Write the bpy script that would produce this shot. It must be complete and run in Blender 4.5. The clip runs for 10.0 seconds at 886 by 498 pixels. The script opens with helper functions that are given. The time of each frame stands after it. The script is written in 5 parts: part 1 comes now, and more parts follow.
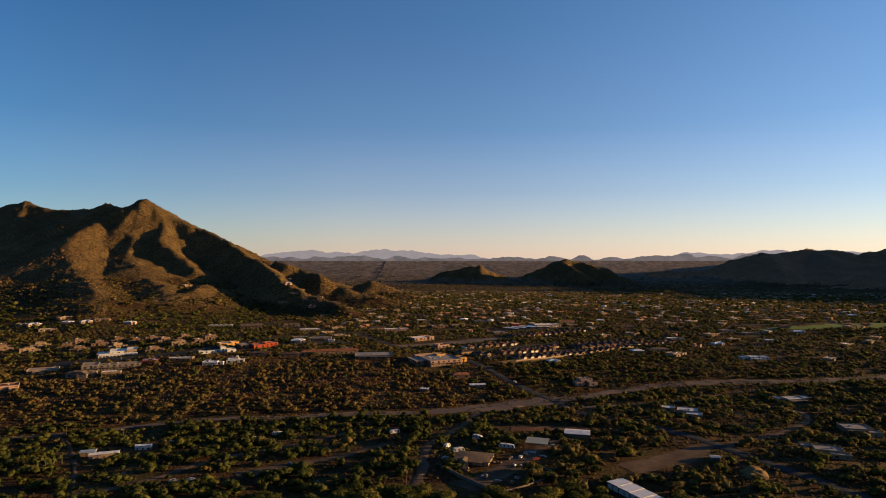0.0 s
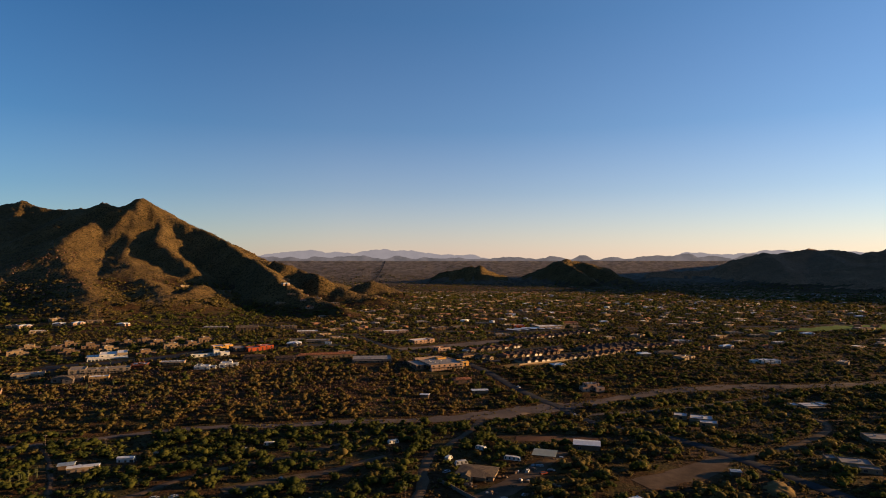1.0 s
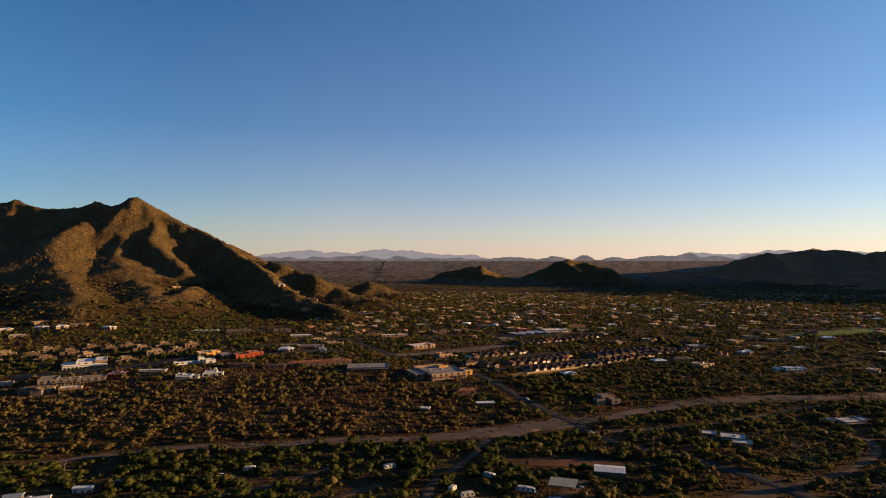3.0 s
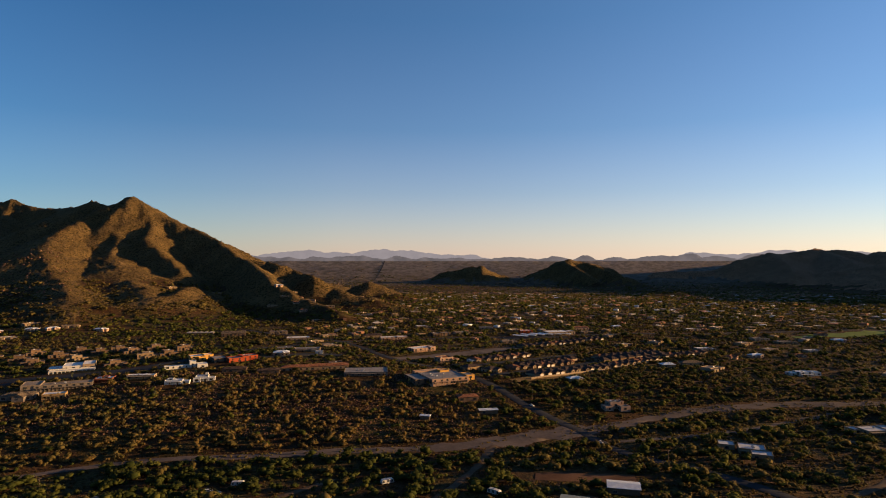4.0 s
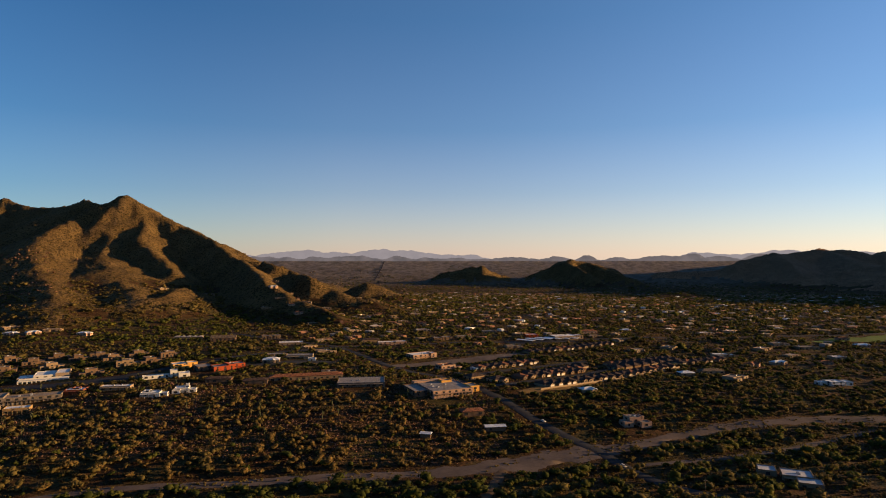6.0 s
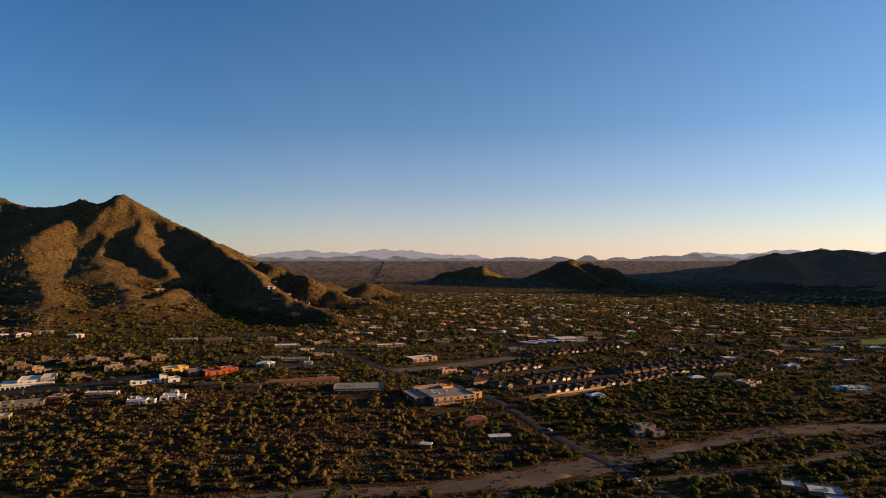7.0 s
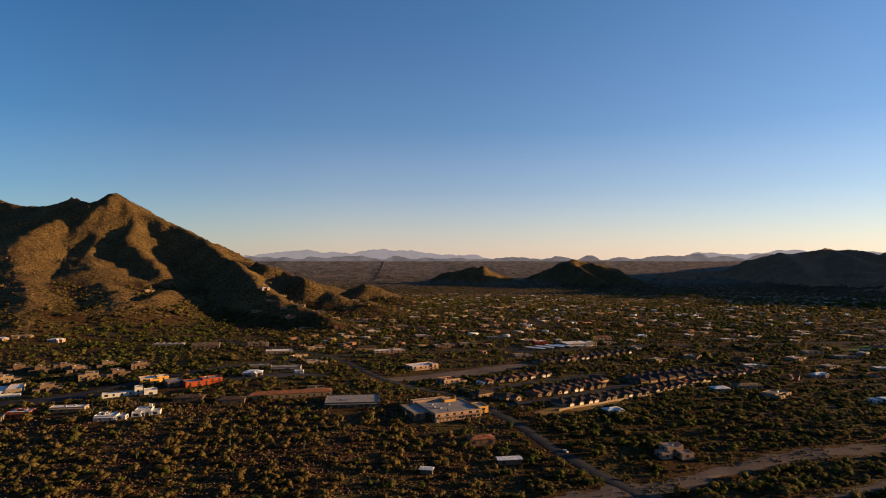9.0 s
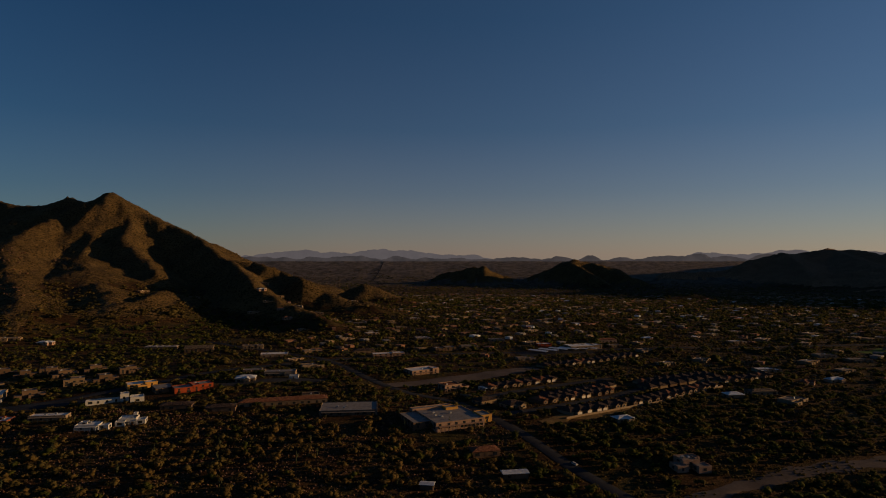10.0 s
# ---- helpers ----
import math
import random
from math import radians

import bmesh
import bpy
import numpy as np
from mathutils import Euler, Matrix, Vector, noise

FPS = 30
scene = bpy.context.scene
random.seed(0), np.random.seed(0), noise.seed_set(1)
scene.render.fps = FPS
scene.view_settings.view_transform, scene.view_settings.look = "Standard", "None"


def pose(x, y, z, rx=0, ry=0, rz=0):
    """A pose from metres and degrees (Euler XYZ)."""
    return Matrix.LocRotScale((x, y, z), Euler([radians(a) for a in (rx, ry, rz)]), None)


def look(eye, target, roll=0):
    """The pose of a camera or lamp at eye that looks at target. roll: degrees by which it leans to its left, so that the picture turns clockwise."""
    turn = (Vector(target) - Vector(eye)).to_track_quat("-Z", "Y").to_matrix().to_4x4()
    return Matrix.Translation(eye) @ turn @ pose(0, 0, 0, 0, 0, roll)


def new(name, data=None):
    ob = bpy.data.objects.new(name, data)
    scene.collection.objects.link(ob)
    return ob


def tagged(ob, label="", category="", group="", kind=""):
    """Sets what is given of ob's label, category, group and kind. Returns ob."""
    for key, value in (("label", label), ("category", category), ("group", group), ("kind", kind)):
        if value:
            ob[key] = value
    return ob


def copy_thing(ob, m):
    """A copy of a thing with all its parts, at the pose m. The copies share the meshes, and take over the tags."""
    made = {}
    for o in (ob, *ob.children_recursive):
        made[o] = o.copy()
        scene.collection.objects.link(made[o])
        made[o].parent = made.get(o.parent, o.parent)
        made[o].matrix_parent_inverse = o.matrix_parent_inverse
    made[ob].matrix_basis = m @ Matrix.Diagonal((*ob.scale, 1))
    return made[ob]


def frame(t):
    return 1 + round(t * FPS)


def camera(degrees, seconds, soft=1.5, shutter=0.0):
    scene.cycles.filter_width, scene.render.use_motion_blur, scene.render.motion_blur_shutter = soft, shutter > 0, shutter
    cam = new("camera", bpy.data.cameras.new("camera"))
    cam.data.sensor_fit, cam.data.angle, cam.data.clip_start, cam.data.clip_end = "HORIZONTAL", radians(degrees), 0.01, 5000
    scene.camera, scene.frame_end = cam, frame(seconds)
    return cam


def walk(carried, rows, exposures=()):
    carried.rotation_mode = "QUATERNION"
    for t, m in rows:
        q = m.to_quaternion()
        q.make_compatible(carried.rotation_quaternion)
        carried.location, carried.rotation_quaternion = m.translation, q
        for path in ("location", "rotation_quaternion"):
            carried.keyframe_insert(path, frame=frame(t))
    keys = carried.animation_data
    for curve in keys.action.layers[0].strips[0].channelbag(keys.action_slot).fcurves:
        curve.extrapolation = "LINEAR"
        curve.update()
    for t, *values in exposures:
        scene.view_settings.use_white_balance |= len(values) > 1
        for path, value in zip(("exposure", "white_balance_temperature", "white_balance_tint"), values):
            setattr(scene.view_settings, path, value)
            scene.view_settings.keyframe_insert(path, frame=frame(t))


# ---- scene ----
# ---------------------------------------------------------------- camera
# A drone flying level at 24 m/s, 125 m above the wash, with a fixed heading.
cam = camera(72, 10.0, soft=1.0)
SPEED = 24.0


def eye_at(t):
    return Vector((-0.8625 * t, SPEED * t, 125.0 + 0.089 * t))


ROWS = [(t, look(eye_at(t), eye_at(t) + Vector((0.0, 1000.0, 10.2)))) for t in (0.0, 2.5, 5.0, 7.5, 10.0)]
EXPOSURES = [(0.0, 1.71), (9.0, 1.71), (9.5, 1.14), (10.0, -0.02)]
walk(cam, ROWS, EXPOSURES)

# ---------------------------------------------------------------- sky and sun
SUN_AZIMUTH, SUN_HEIGHT = 83.0, 8.0      # degrees clockwise from straight ahead, degrees above the horizon
world = bpy.data.worlds.new("world")
world.use_nodes = True
scene.world = world
wn, wl = world.node_tree.nodes, world.node_tree.links
wn.clear()
sky = wn.new("ShaderNodeTexSky")
sky.sky_type = "NISHITA"
sky.sun_disc = False
sky.sun_elevation = radians(SUN_HEIGHT)
sky.sun_rotation = radians(SUN_AZIMUTH)
sky.altitude = 1200
sky.air_density, sky.dust_density, sky.ozone_density = 1.2, 0.25, 5.2
background = wn.new("ShaderNodeBackground")
background.inputs["Strength"].default_value = 0.05
world_out = wn.new("ShaderNodeOutputWorld")
# dust haze that whitens the sky towards the horizon, warmest on the sun's side
compass = wn.new("ShaderNodeTexCoord")
axes = wn.new("ShaderNodeSeparateXYZ")
wl.new(compass.outputs["Generated"], axes.inputs[0])
depth = wn.new("ShaderNodeValToRGB")
for k, (p, v) in enumerate(((0.0, 0.8), (0.05, 0.57), (0.1, 0.34), (0.2, 0.1), (0.36, 0.015), (0.6, 0.0))):
    stop = depth.color_ramp.elements[k] if k < 2 else depth.color_ramp.elements.new(p)
    stop.position, stop.color = p, (v, v, v, 1)
wl.new(axes.outputs[2], depth.inputs[0])
sideways = wn.new("ShaderNodeMath")
sideways.operation = "MULTIPLY_ADD"
sideways.inputs[1].default_value, sideways.inputs[2].default_value = 0.5, 0.5
wl.new(axes.outputs[0], sideways.inputs[0])
warmth = wn.new("ShaderNodeValToRGB")
for k, (p, c) in enumerate(((0.0, (2.0, 1.3, 1.2)), (0.5, (2.92, 1.6, 1.34)), (0.8, (3.95, 2.2, 1.4)), (1.0, (4.8, 2.75, 1.55)))):
    stop = warmth.color_ramp.elements[k] if k < 2 else warmth.color_ramp.elements.new(p)
    stop.position, stop.color = p, (*c, 1)
wl.new(sideways.outputs[0], warmth.inputs[0])
haze = wn.new("ShaderNodeMix")
haze.data_type, haze.blend_type = "RGBA", "MULTIPLY"
haze.inputs[0].default_value = 1.0
wl.new(warmth.outputs[0], haze.inputs[6])
wl.new(depth.outputs[0], haze.inputs[7])
dusty = wn.new("ShaderNodeMix")
dusty.data_type, dusty.blend_type = "RGBA", "ADD"
dusty.inputs[0].default_value = 1.0
wl.new(sky.outputs[0], dusty.inputs[6])
wl.new(haze.outputs[2], dusty.inputs[7])
# brightening of the whole sky towards the sun
glow = wn.new("ShaderNodeValToRGB")
for k, (p, c) in enumerate(((0.3, (0.0, 0.0, 0.0)), (0.55, (0.12, 0.2, 0.3)), (0.8, (0.34, 0.46, 0.66)), (1.0, (0.75, 0.85, 1.05)))):
    stop = glow.color_ramp.elements[k] if k < 2 else glow.color_ramp.elements.new(p)
    stop.position, stop.color = p, (*c, 1)
wl.new(sideways.outputs[0], glow.inputs[0])
bright = wn.new("ShaderNodeMix")
bright.data_type, bright.blend_type = "RGBA", "ADD"
bright.inputs[0].default_value = 1.0
wl.new(dusty.outputs[2], bright.inputs[6])
wl.new(glow.outputs[0], bright.inputs[7])
deep = wn.new("ShaderNodeValToRGB")
for k, (p, c) in enumerate(((0.0, (0.6, 0.75, 0.82)), (0.2, (0.68, 0.86, 0.92)), (0.42, (1.0, 1.0, 1.0)))):
    stop = deep.color_ramp.elements[k] if k < 2 else deep.color_ramp.elements.new(p)
    stop.position, stop.color = p, (*c, 1)
wl.new(sideways.outputs[0], deep.inputs[0])
dusk = wn.new("ShaderNodeMix")
dusk.data_type, dusk.blend_type = "RGBA", "MULTIPLY"
dusk.inputs[0].default_value = 1.0
wl.new(bright.outputs[2], dusk.inputs[6])
wl.new(deep.outputs[0], dusk.inputs[7])
wl.new(dusk.outputs[2], background.inputs[0])
wl.new(background.outputs[0], world_out.inputs[0])

sun_data = bpy.data.lights.new("sun", "SUN")
sun_data.energy, sun_data.angle, sun_data.color = 4.9, radians(0.5), (1.0, 0.605, 0.255)
sun = new("sun", sun_data)
a, e = radians(SUN_AZIMUTH), radians(SUN_HEIGHT)
toward = Vector((math.cos(e) * math.sin(a), math.cos(e) * math.cos(a), math.sin(e)))
sun.matrix_world = look(toward * 300 + Vector((0, 0, 400)), (0, 0, 400))
# ---------------------------------------------------------------- materials
def material(name, build, rough=0.95, spec=0.04, metal=0.0):
    m = bpy.data.materials.new(name)
    m.use_nodes = True
    nt = m.node_tree
    bsdf = nt.nodes["Principled BSDF"]
    bsdf.inputs["Roughness"].default_value = rough
    bsdf.inputs["Specular IOR Level"].default_value = spec
    bsdf.inputs["Metallic"].default_value = metal
    build(nt, bsdf)
    return m


def noise_node(nt, scale, detail=4.0, rough=0.55, coords="Object"):
    pos = nt.nodes.new("ShaderNodeNewGeometry") if coords == "World" else nt.nodes.new("ShaderNodeTexCoord")
    n = nt.nodes.new("ShaderNodeTexNoise")
    n.inputs["Scale"].default_value, n.inputs["Detail"].default_value, n.inputs["Roughness"].default_value = scale, detail, rough
    nt.links.new(pos.outputs["Position" if coords == "World" else "Object"], n.inputs["Vector"])
    return n


def ramp(nt, socket, stops):
    r = nt.nodes.new("ShaderNodeValToRGB")
    els = r.color_ramp.elements
    while len(els) < len(stops):
        els.new(0.5)
    for el, (p, c) in zip(els, stops):
        el.position, el.color = p, (*c, 1.0)
    nt.links.new(socket, r.inputs[0])
    return r


def mix(nt, a, b, fac, mode="MIX"):
    n = nt.nodes.new("ShaderNodeMix")
    n.data_type, n.blend_type = "RGBA", mode
    for socket, v in ((n.inputs[0], fac), (n.inputs[6], a), (n.inputs[7], b)):
        if isinstance(v, (int, float)):
            socket.default_value = v
        elif isinstance(v, tuple):
            socket.default_value = (*v, 1.0)
        else:
            nt.links.new(v, socket)
    return n.outputs[2]


def bump(nt, bsdf, socket, strength, distance):
    b = nt.nodes.new("ShaderNodeBump")
    b.inputs["Strength"].default_value, b.inputs["Distance"].default_value = strength, distance
    nt.links.new(socket, b.inputs["Height"])
    nt.links.new(b.outputs[0], bsdf.inputs["Normal"])


def soil(nt, bsdf):
    big = noise_node(nt, 0.006, 5, 0.6, "World")
    mid = noise_node(nt, 0.07, 5, 0.6, "World")
    small = noise_node(nt, 0.45, 5, 0.7, "World")
    earth = ramp(nt, big.outputs[0], [(0.35, (0.04, 0.022, 0.0105)), (0.52, (0.055, 0.031, 0.015)), (0.68, (0.07, 0.042, 0.0205))])
    dry = ramp(nt, mid.outputs[0], [(0.36, (0.10, 0.075, 0.042)), (0.5, (0.6, 0.6, 0.6)), (0.66, (1.0, 0.95, 0.9))])
    col = mix(nt, earth.outputs[0], dry.outputs[0], 0.55, "MULTIPLY")
    low = ramp(nt, small.outputs[0], [(0.42, (0.34, 0.36, 0.24)), (0.56, (1.25, 1.15, 1.0))])
    col = mix(nt, col, low.outputs[0], 0.7, "MULTIPLY")
    patch = noise_node(nt, 0.024, 6, 0.65, "World")
    where = ramp(nt, patch.outputs[0], [(0.47, (0, 0, 0)), (0.6, (0.85, 0.85, 0.85))])
    tuft = ramp(nt, small.outputs[0], [(0.38, (0.018, 0.015, 0.0055)), (0.62, (0.056, 0.046, 0.015))])
    col = mix(nt, col, tuft.outputs[0], where.outputs[0])
    # distance haze painted into the soil colour: paler beyond the hills
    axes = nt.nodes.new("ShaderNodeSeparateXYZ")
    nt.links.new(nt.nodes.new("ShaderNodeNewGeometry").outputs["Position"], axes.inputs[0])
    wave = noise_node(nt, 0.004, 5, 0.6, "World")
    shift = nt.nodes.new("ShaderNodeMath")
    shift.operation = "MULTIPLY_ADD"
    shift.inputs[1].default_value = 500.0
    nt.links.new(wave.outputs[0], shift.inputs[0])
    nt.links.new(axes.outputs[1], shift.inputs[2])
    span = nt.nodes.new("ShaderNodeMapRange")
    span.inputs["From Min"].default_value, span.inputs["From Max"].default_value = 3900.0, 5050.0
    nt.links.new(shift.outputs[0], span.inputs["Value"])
    haze_tone = ramp(nt, patch.outputs[0], [(0.4, (0.085, 0.075, 0.06)), (0.6, (0.17, 0.14, 0.12))])
    col = mix(nt, col, haze_tone.outputs[0], span.outputs[0])
    nt.links.new(col, bsdf.inputs["Base Color"])
    bump(nt, bsdf, small.outputs[0], 0.9, 1.0)


def slopes(c1, c2, c3):
    """Rocky slopes with brittlebush and grass."""
    return lambda nt, bsdf: slope_ground(nt, bsdf, c1, c2, c3)


def slope_ground(nt, bsdf, c1, c2, c3):
    big = noise_node(nt, 0.011, 5, 0.6, "World")
    small = noise_node(nt, 0.22, 4, 0.7, "World")
    vor = nt.nodes.new("ShaderNodeTexVoronoi")
    vor.inputs["Scale"].default_value, vor.inputs["Randomness"].default_value = 0.17, 1.0
    g = nt.nodes.new("ShaderNodeNewGeometry")
    nt.links.new(g.outputs["Position"], vor.inputs["Vector"])
    rock = ramp(nt, big.outputs[0], [(0.35, c1), (0.55, c2), (0.7, c3)])
    shrub = ramp(nt, vor.outputs["Distance"], [(0.32, (0.24, 0.28, 0.15)), (0.47, (1.25, 1.2, 1.1))])
    col = mix(nt, rock.outputs[0], shrub.outputs[0], 0.9, "MULTIPLY")
    grain = ramp(nt, small.outputs[0], [(0.36, (0.5, 0.5, 0.45)), (0.6, (1.0, 1.0, 1.0))])
    col = mix(nt, col, grain.outputs[0], 0.8, "MULTIPLY")
    nt.links.new(col, bsdf.inputs["Base Color"])
    crag = noise_node(nt, 0.05, 6, 0.68, "World")
    both = nt.nodes.new("ShaderNodeMath")
    both.operation = "MULTIPLY_ADD"
    both.inputs[1].default_value = 4.0
    nt.links.new(crag.outputs[0], both.inputs[0])
    nt.links.new(small.outputs[0], both.inputs[2])
    bump(nt, bsdf, both.outputs[0], 0.9, 2.2)


def plainly(c1, c2, scale, coords="World", relief=0.0):
    def build(nt, bsdf):
        n = noise_node(nt, scale, 5, 0.6, coords)
        r = ramp(nt, n.outputs[0], [(0.32, c1), (0.68, c2)])
        fine = noise_node(nt, scale * 9, 3, 0.6, coords)
        f = ramp(nt, fine.outputs[0], [(0.3, (0.72, 0.72, 0.72)), (0.7, (1.0, 1.0, 1.0))])
        nt.links.new(mix(nt, r.outputs[0], f.outputs[0], 0.8, "MULTIPLY"), bsdf.inputs["Base Color"])
        if relief:
            bump(nt, bsdf, fine.outputs[0], 0.5, relief)
    return build


def leafy(c1, c2, c3):
    def build(nt, bsdf):
        g = nt.nodes.new("ShaderNodeNewGeometry")
        o = nt.nodes.new("ShaderNodeObjectInfo")
        n = noise_node(nt, 0.12, 2, 0.6, "World")
        add = nt.nodes.new("ShaderNodeMath")
        add.operation = "ADD"
        nt.links.new(n.outputs[0], add.inputs[0])
        half = nt.nodes.new("ShaderNodeMath")
        half.operation = "MULTIPLY_ADD"
        half.inputs[1].default_value, half.inputs[2].default_value = 0.26, -0.13
        nt.links.new(g.outputs["Random Per Island"], half.inputs[0])
        nt.links.new(half.outputs[0], add.inputs[1])
        vary = nt.nodes.new("ShaderNodeMath")
        vary.operation = "MULTIPLY_ADD"
        vary.inputs[1].default_value, vary.inputs[2].default_value = 0.3, -0.15
        nt.links.new(o.outputs["Random"], vary.inputs[0])
        add2 = nt.nodes.new("ShaderNodeMath")
        add2.operation = "ADD"
        nt.links.new(add.outputs[0], add2.inputs[0])
        nt.links.new(vary.outputs[0], add2.inputs[1])
        r = ramp(nt, add2.outputs[0], [(0.25, c1), (0.5, c2), (0.78, c3)])
        nt.links.new(r.outputs[0], bsdf.inputs["Base Color"])
        thin = nt.nodes.new("ShaderNodeBsdfTranslucent")
        nt.links.new(mix(nt, r.outputs[0], (1.0, 1.05, 0.6), 1.0, "MULTIPLY"), thin.inputs["Color"])
        both = nt.nodes.new("ShaderNodeMixShader")
        both.inputs[0].default_value = 0.35
        nt.links.new(bsdf.outputs[0], both.inputs[1])
        nt.links.new(thin.outputs[0], both.inputs[2])
        nt.links.new(both.outputs[0], nt.nodes["Material Output"].inputs["Surface"])
    return build


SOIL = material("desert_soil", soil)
SLOPE = material("rocky_slope", slopes((0.064, 0.043, 0.019), (0.085, 0.057, 0.025), (0.11, 0.074, 0.035)))
# rocky slope made paler: the far range's haze is painted into its colours
FAR_SLOPE = material("far_slope_hazed", slopes((0.14, 0.082, 0.05), (0.175, 0.1, 0.062), (0.22, 0.13, 0.08)))
SAND = material("wash_sand", plainly((0.066, 0.052, 0.045), (0.102, 0.081, 0.07), 0.05, relief=0.25))
TRACK = material("dirt_track", plainly((0.048, 0.033, 0.022), (0.1, 0.069, 0.046), 0.08, relief=0.2))
GOLD_GRASS = material("golden_dry_grass", plainly((0.085, 0.055, 0.022), (0.17, 0.11, 0.045), 0.12, relief=0.3))
REDSOIL = material("red_soil", plainly((0.0748, 0.03696, 0.02024), (0.1188, 0.0616, 0.03344), 0.06, relief=0.2))
ASPHALT = material("asphalt", plainly((0.024, 0.025, 0.028), (0.038, 0.039, 0.043), 0.08), 1.0, 0.02)
LEAF = material("desert_leaves", leafy((0.024, 0.03, 0.0065), (0.06, 0.061, 0.013), (0.135, 0.112, 0.024)), 0.9, 0.05)
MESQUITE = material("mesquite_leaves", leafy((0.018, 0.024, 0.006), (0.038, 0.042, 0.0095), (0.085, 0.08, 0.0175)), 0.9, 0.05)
SCRUB = material("dry_scrub", leafy((0.042, 0.033, 0.011), (0.078, 0.06, 0.02), (0.118, 0.086, 0.03)), 0.9, 0.05)
RUSTY = material("rusty_dry_scrub", leafy((0.043, 0.03, 0.0105), (0.082, 0.056, 0.019), (0.122, 0.08, 0.028)), 0.9, 0.05)
BRUSH = material("grey_brown_brush", leafy((0.034, 0.024, 0.011), (0.055, 0.038, 0.016), (0.082, 0.055, 0.023)), 0.9, 0.05)
BARK = material("bark", plainly((0.07, 0.05, 0.035), (0.12, 0.09, 0.06), 1.5, "Object"), 0.9)


# ---------------------------------------------------------------- mesh helpers
def mesh_object(name, verts, faces, mats, parent=None, index=None, smooth=False):
    me = bpy.data.meshes.new(name)
    verts, faces = np.asarray(verts, np.float32), np.asarray(faces, np.int32)
    n = faces.shape[1]
    me.vertices.add(len(verts))
    me.vertices.foreach_set("co", verts.ravel())
    me.loops.add(faces.size)
    me.loops.foreach_set("vertex_index", faces.ravel())
    me.polygons.add(len(faces))
    me.polygons.foreach_set("loop_start", np.arange(0, faces.size, n, dtype=np.int32))
    if smooth:
        me.polygons.foreach_set("use_smooth", np.ones(len(faces), bool))
    for m in mats:
        me.materials.append(m)
    if index is not None:
        me.polygons.foreach_set("material_index", np.asarray(index, np.int32))
    me.update(calc_edges=True)
    me.validate()
    ob = new(name, me)
    if parent:
        ob.parent = parent
    return ob


# ---------------------------------------------------------------- shape of the land
def value_noise(x, y, seed):
    """Smooth noise of unit cell size, from -1 to 1, on arrays."""
    xi, yi = np.floor(x), np.floor(y)
    fx, fy = x - xi, y - yi
    fx, fy = fx * fx * (3 - 2 * fx), fy * fy * (3 - 2 * fy)

    def corner(a, b):
        s = np.sin(a * 127.1 + b * 311.7 + seed * 74.7) * 43758.5453
        return (s - np.floor(s)) * 2 - 1

    low = corner(xi, yi) * (1 - fx) + corner(xi + 1, yi) * fx
    high = corner(xi, yi + 1) * (1 - fx) + corner(xi + 1, yi + 1) * fx
    return low * (1 - fy) + high * fy


def fractal(x, y, size, seed, octaves=4):
    total, gain = 0.0, 1.0
    for k in range(octaves):
        total = total + gain * value_noise(x / size + 7.3 * k, y / size - 3.1 * k, seed + k)
        size, gain = size / 2.05, gain * 0.5
    return total


def ridged(x, y, size, seed, octaves=4):
    total, gain = 0.0, 1.0
    for k in range(octaves):
        total = total + gain * (0.5 - np.abs(value_noise(x / size + 5.7 * k, y / size + 2.9 * k, seed + k)))
        size, gain = size / 2.1, gain * 0.5
    return total


# The plan is drawn in units of 1.25 m.
M = 1.25
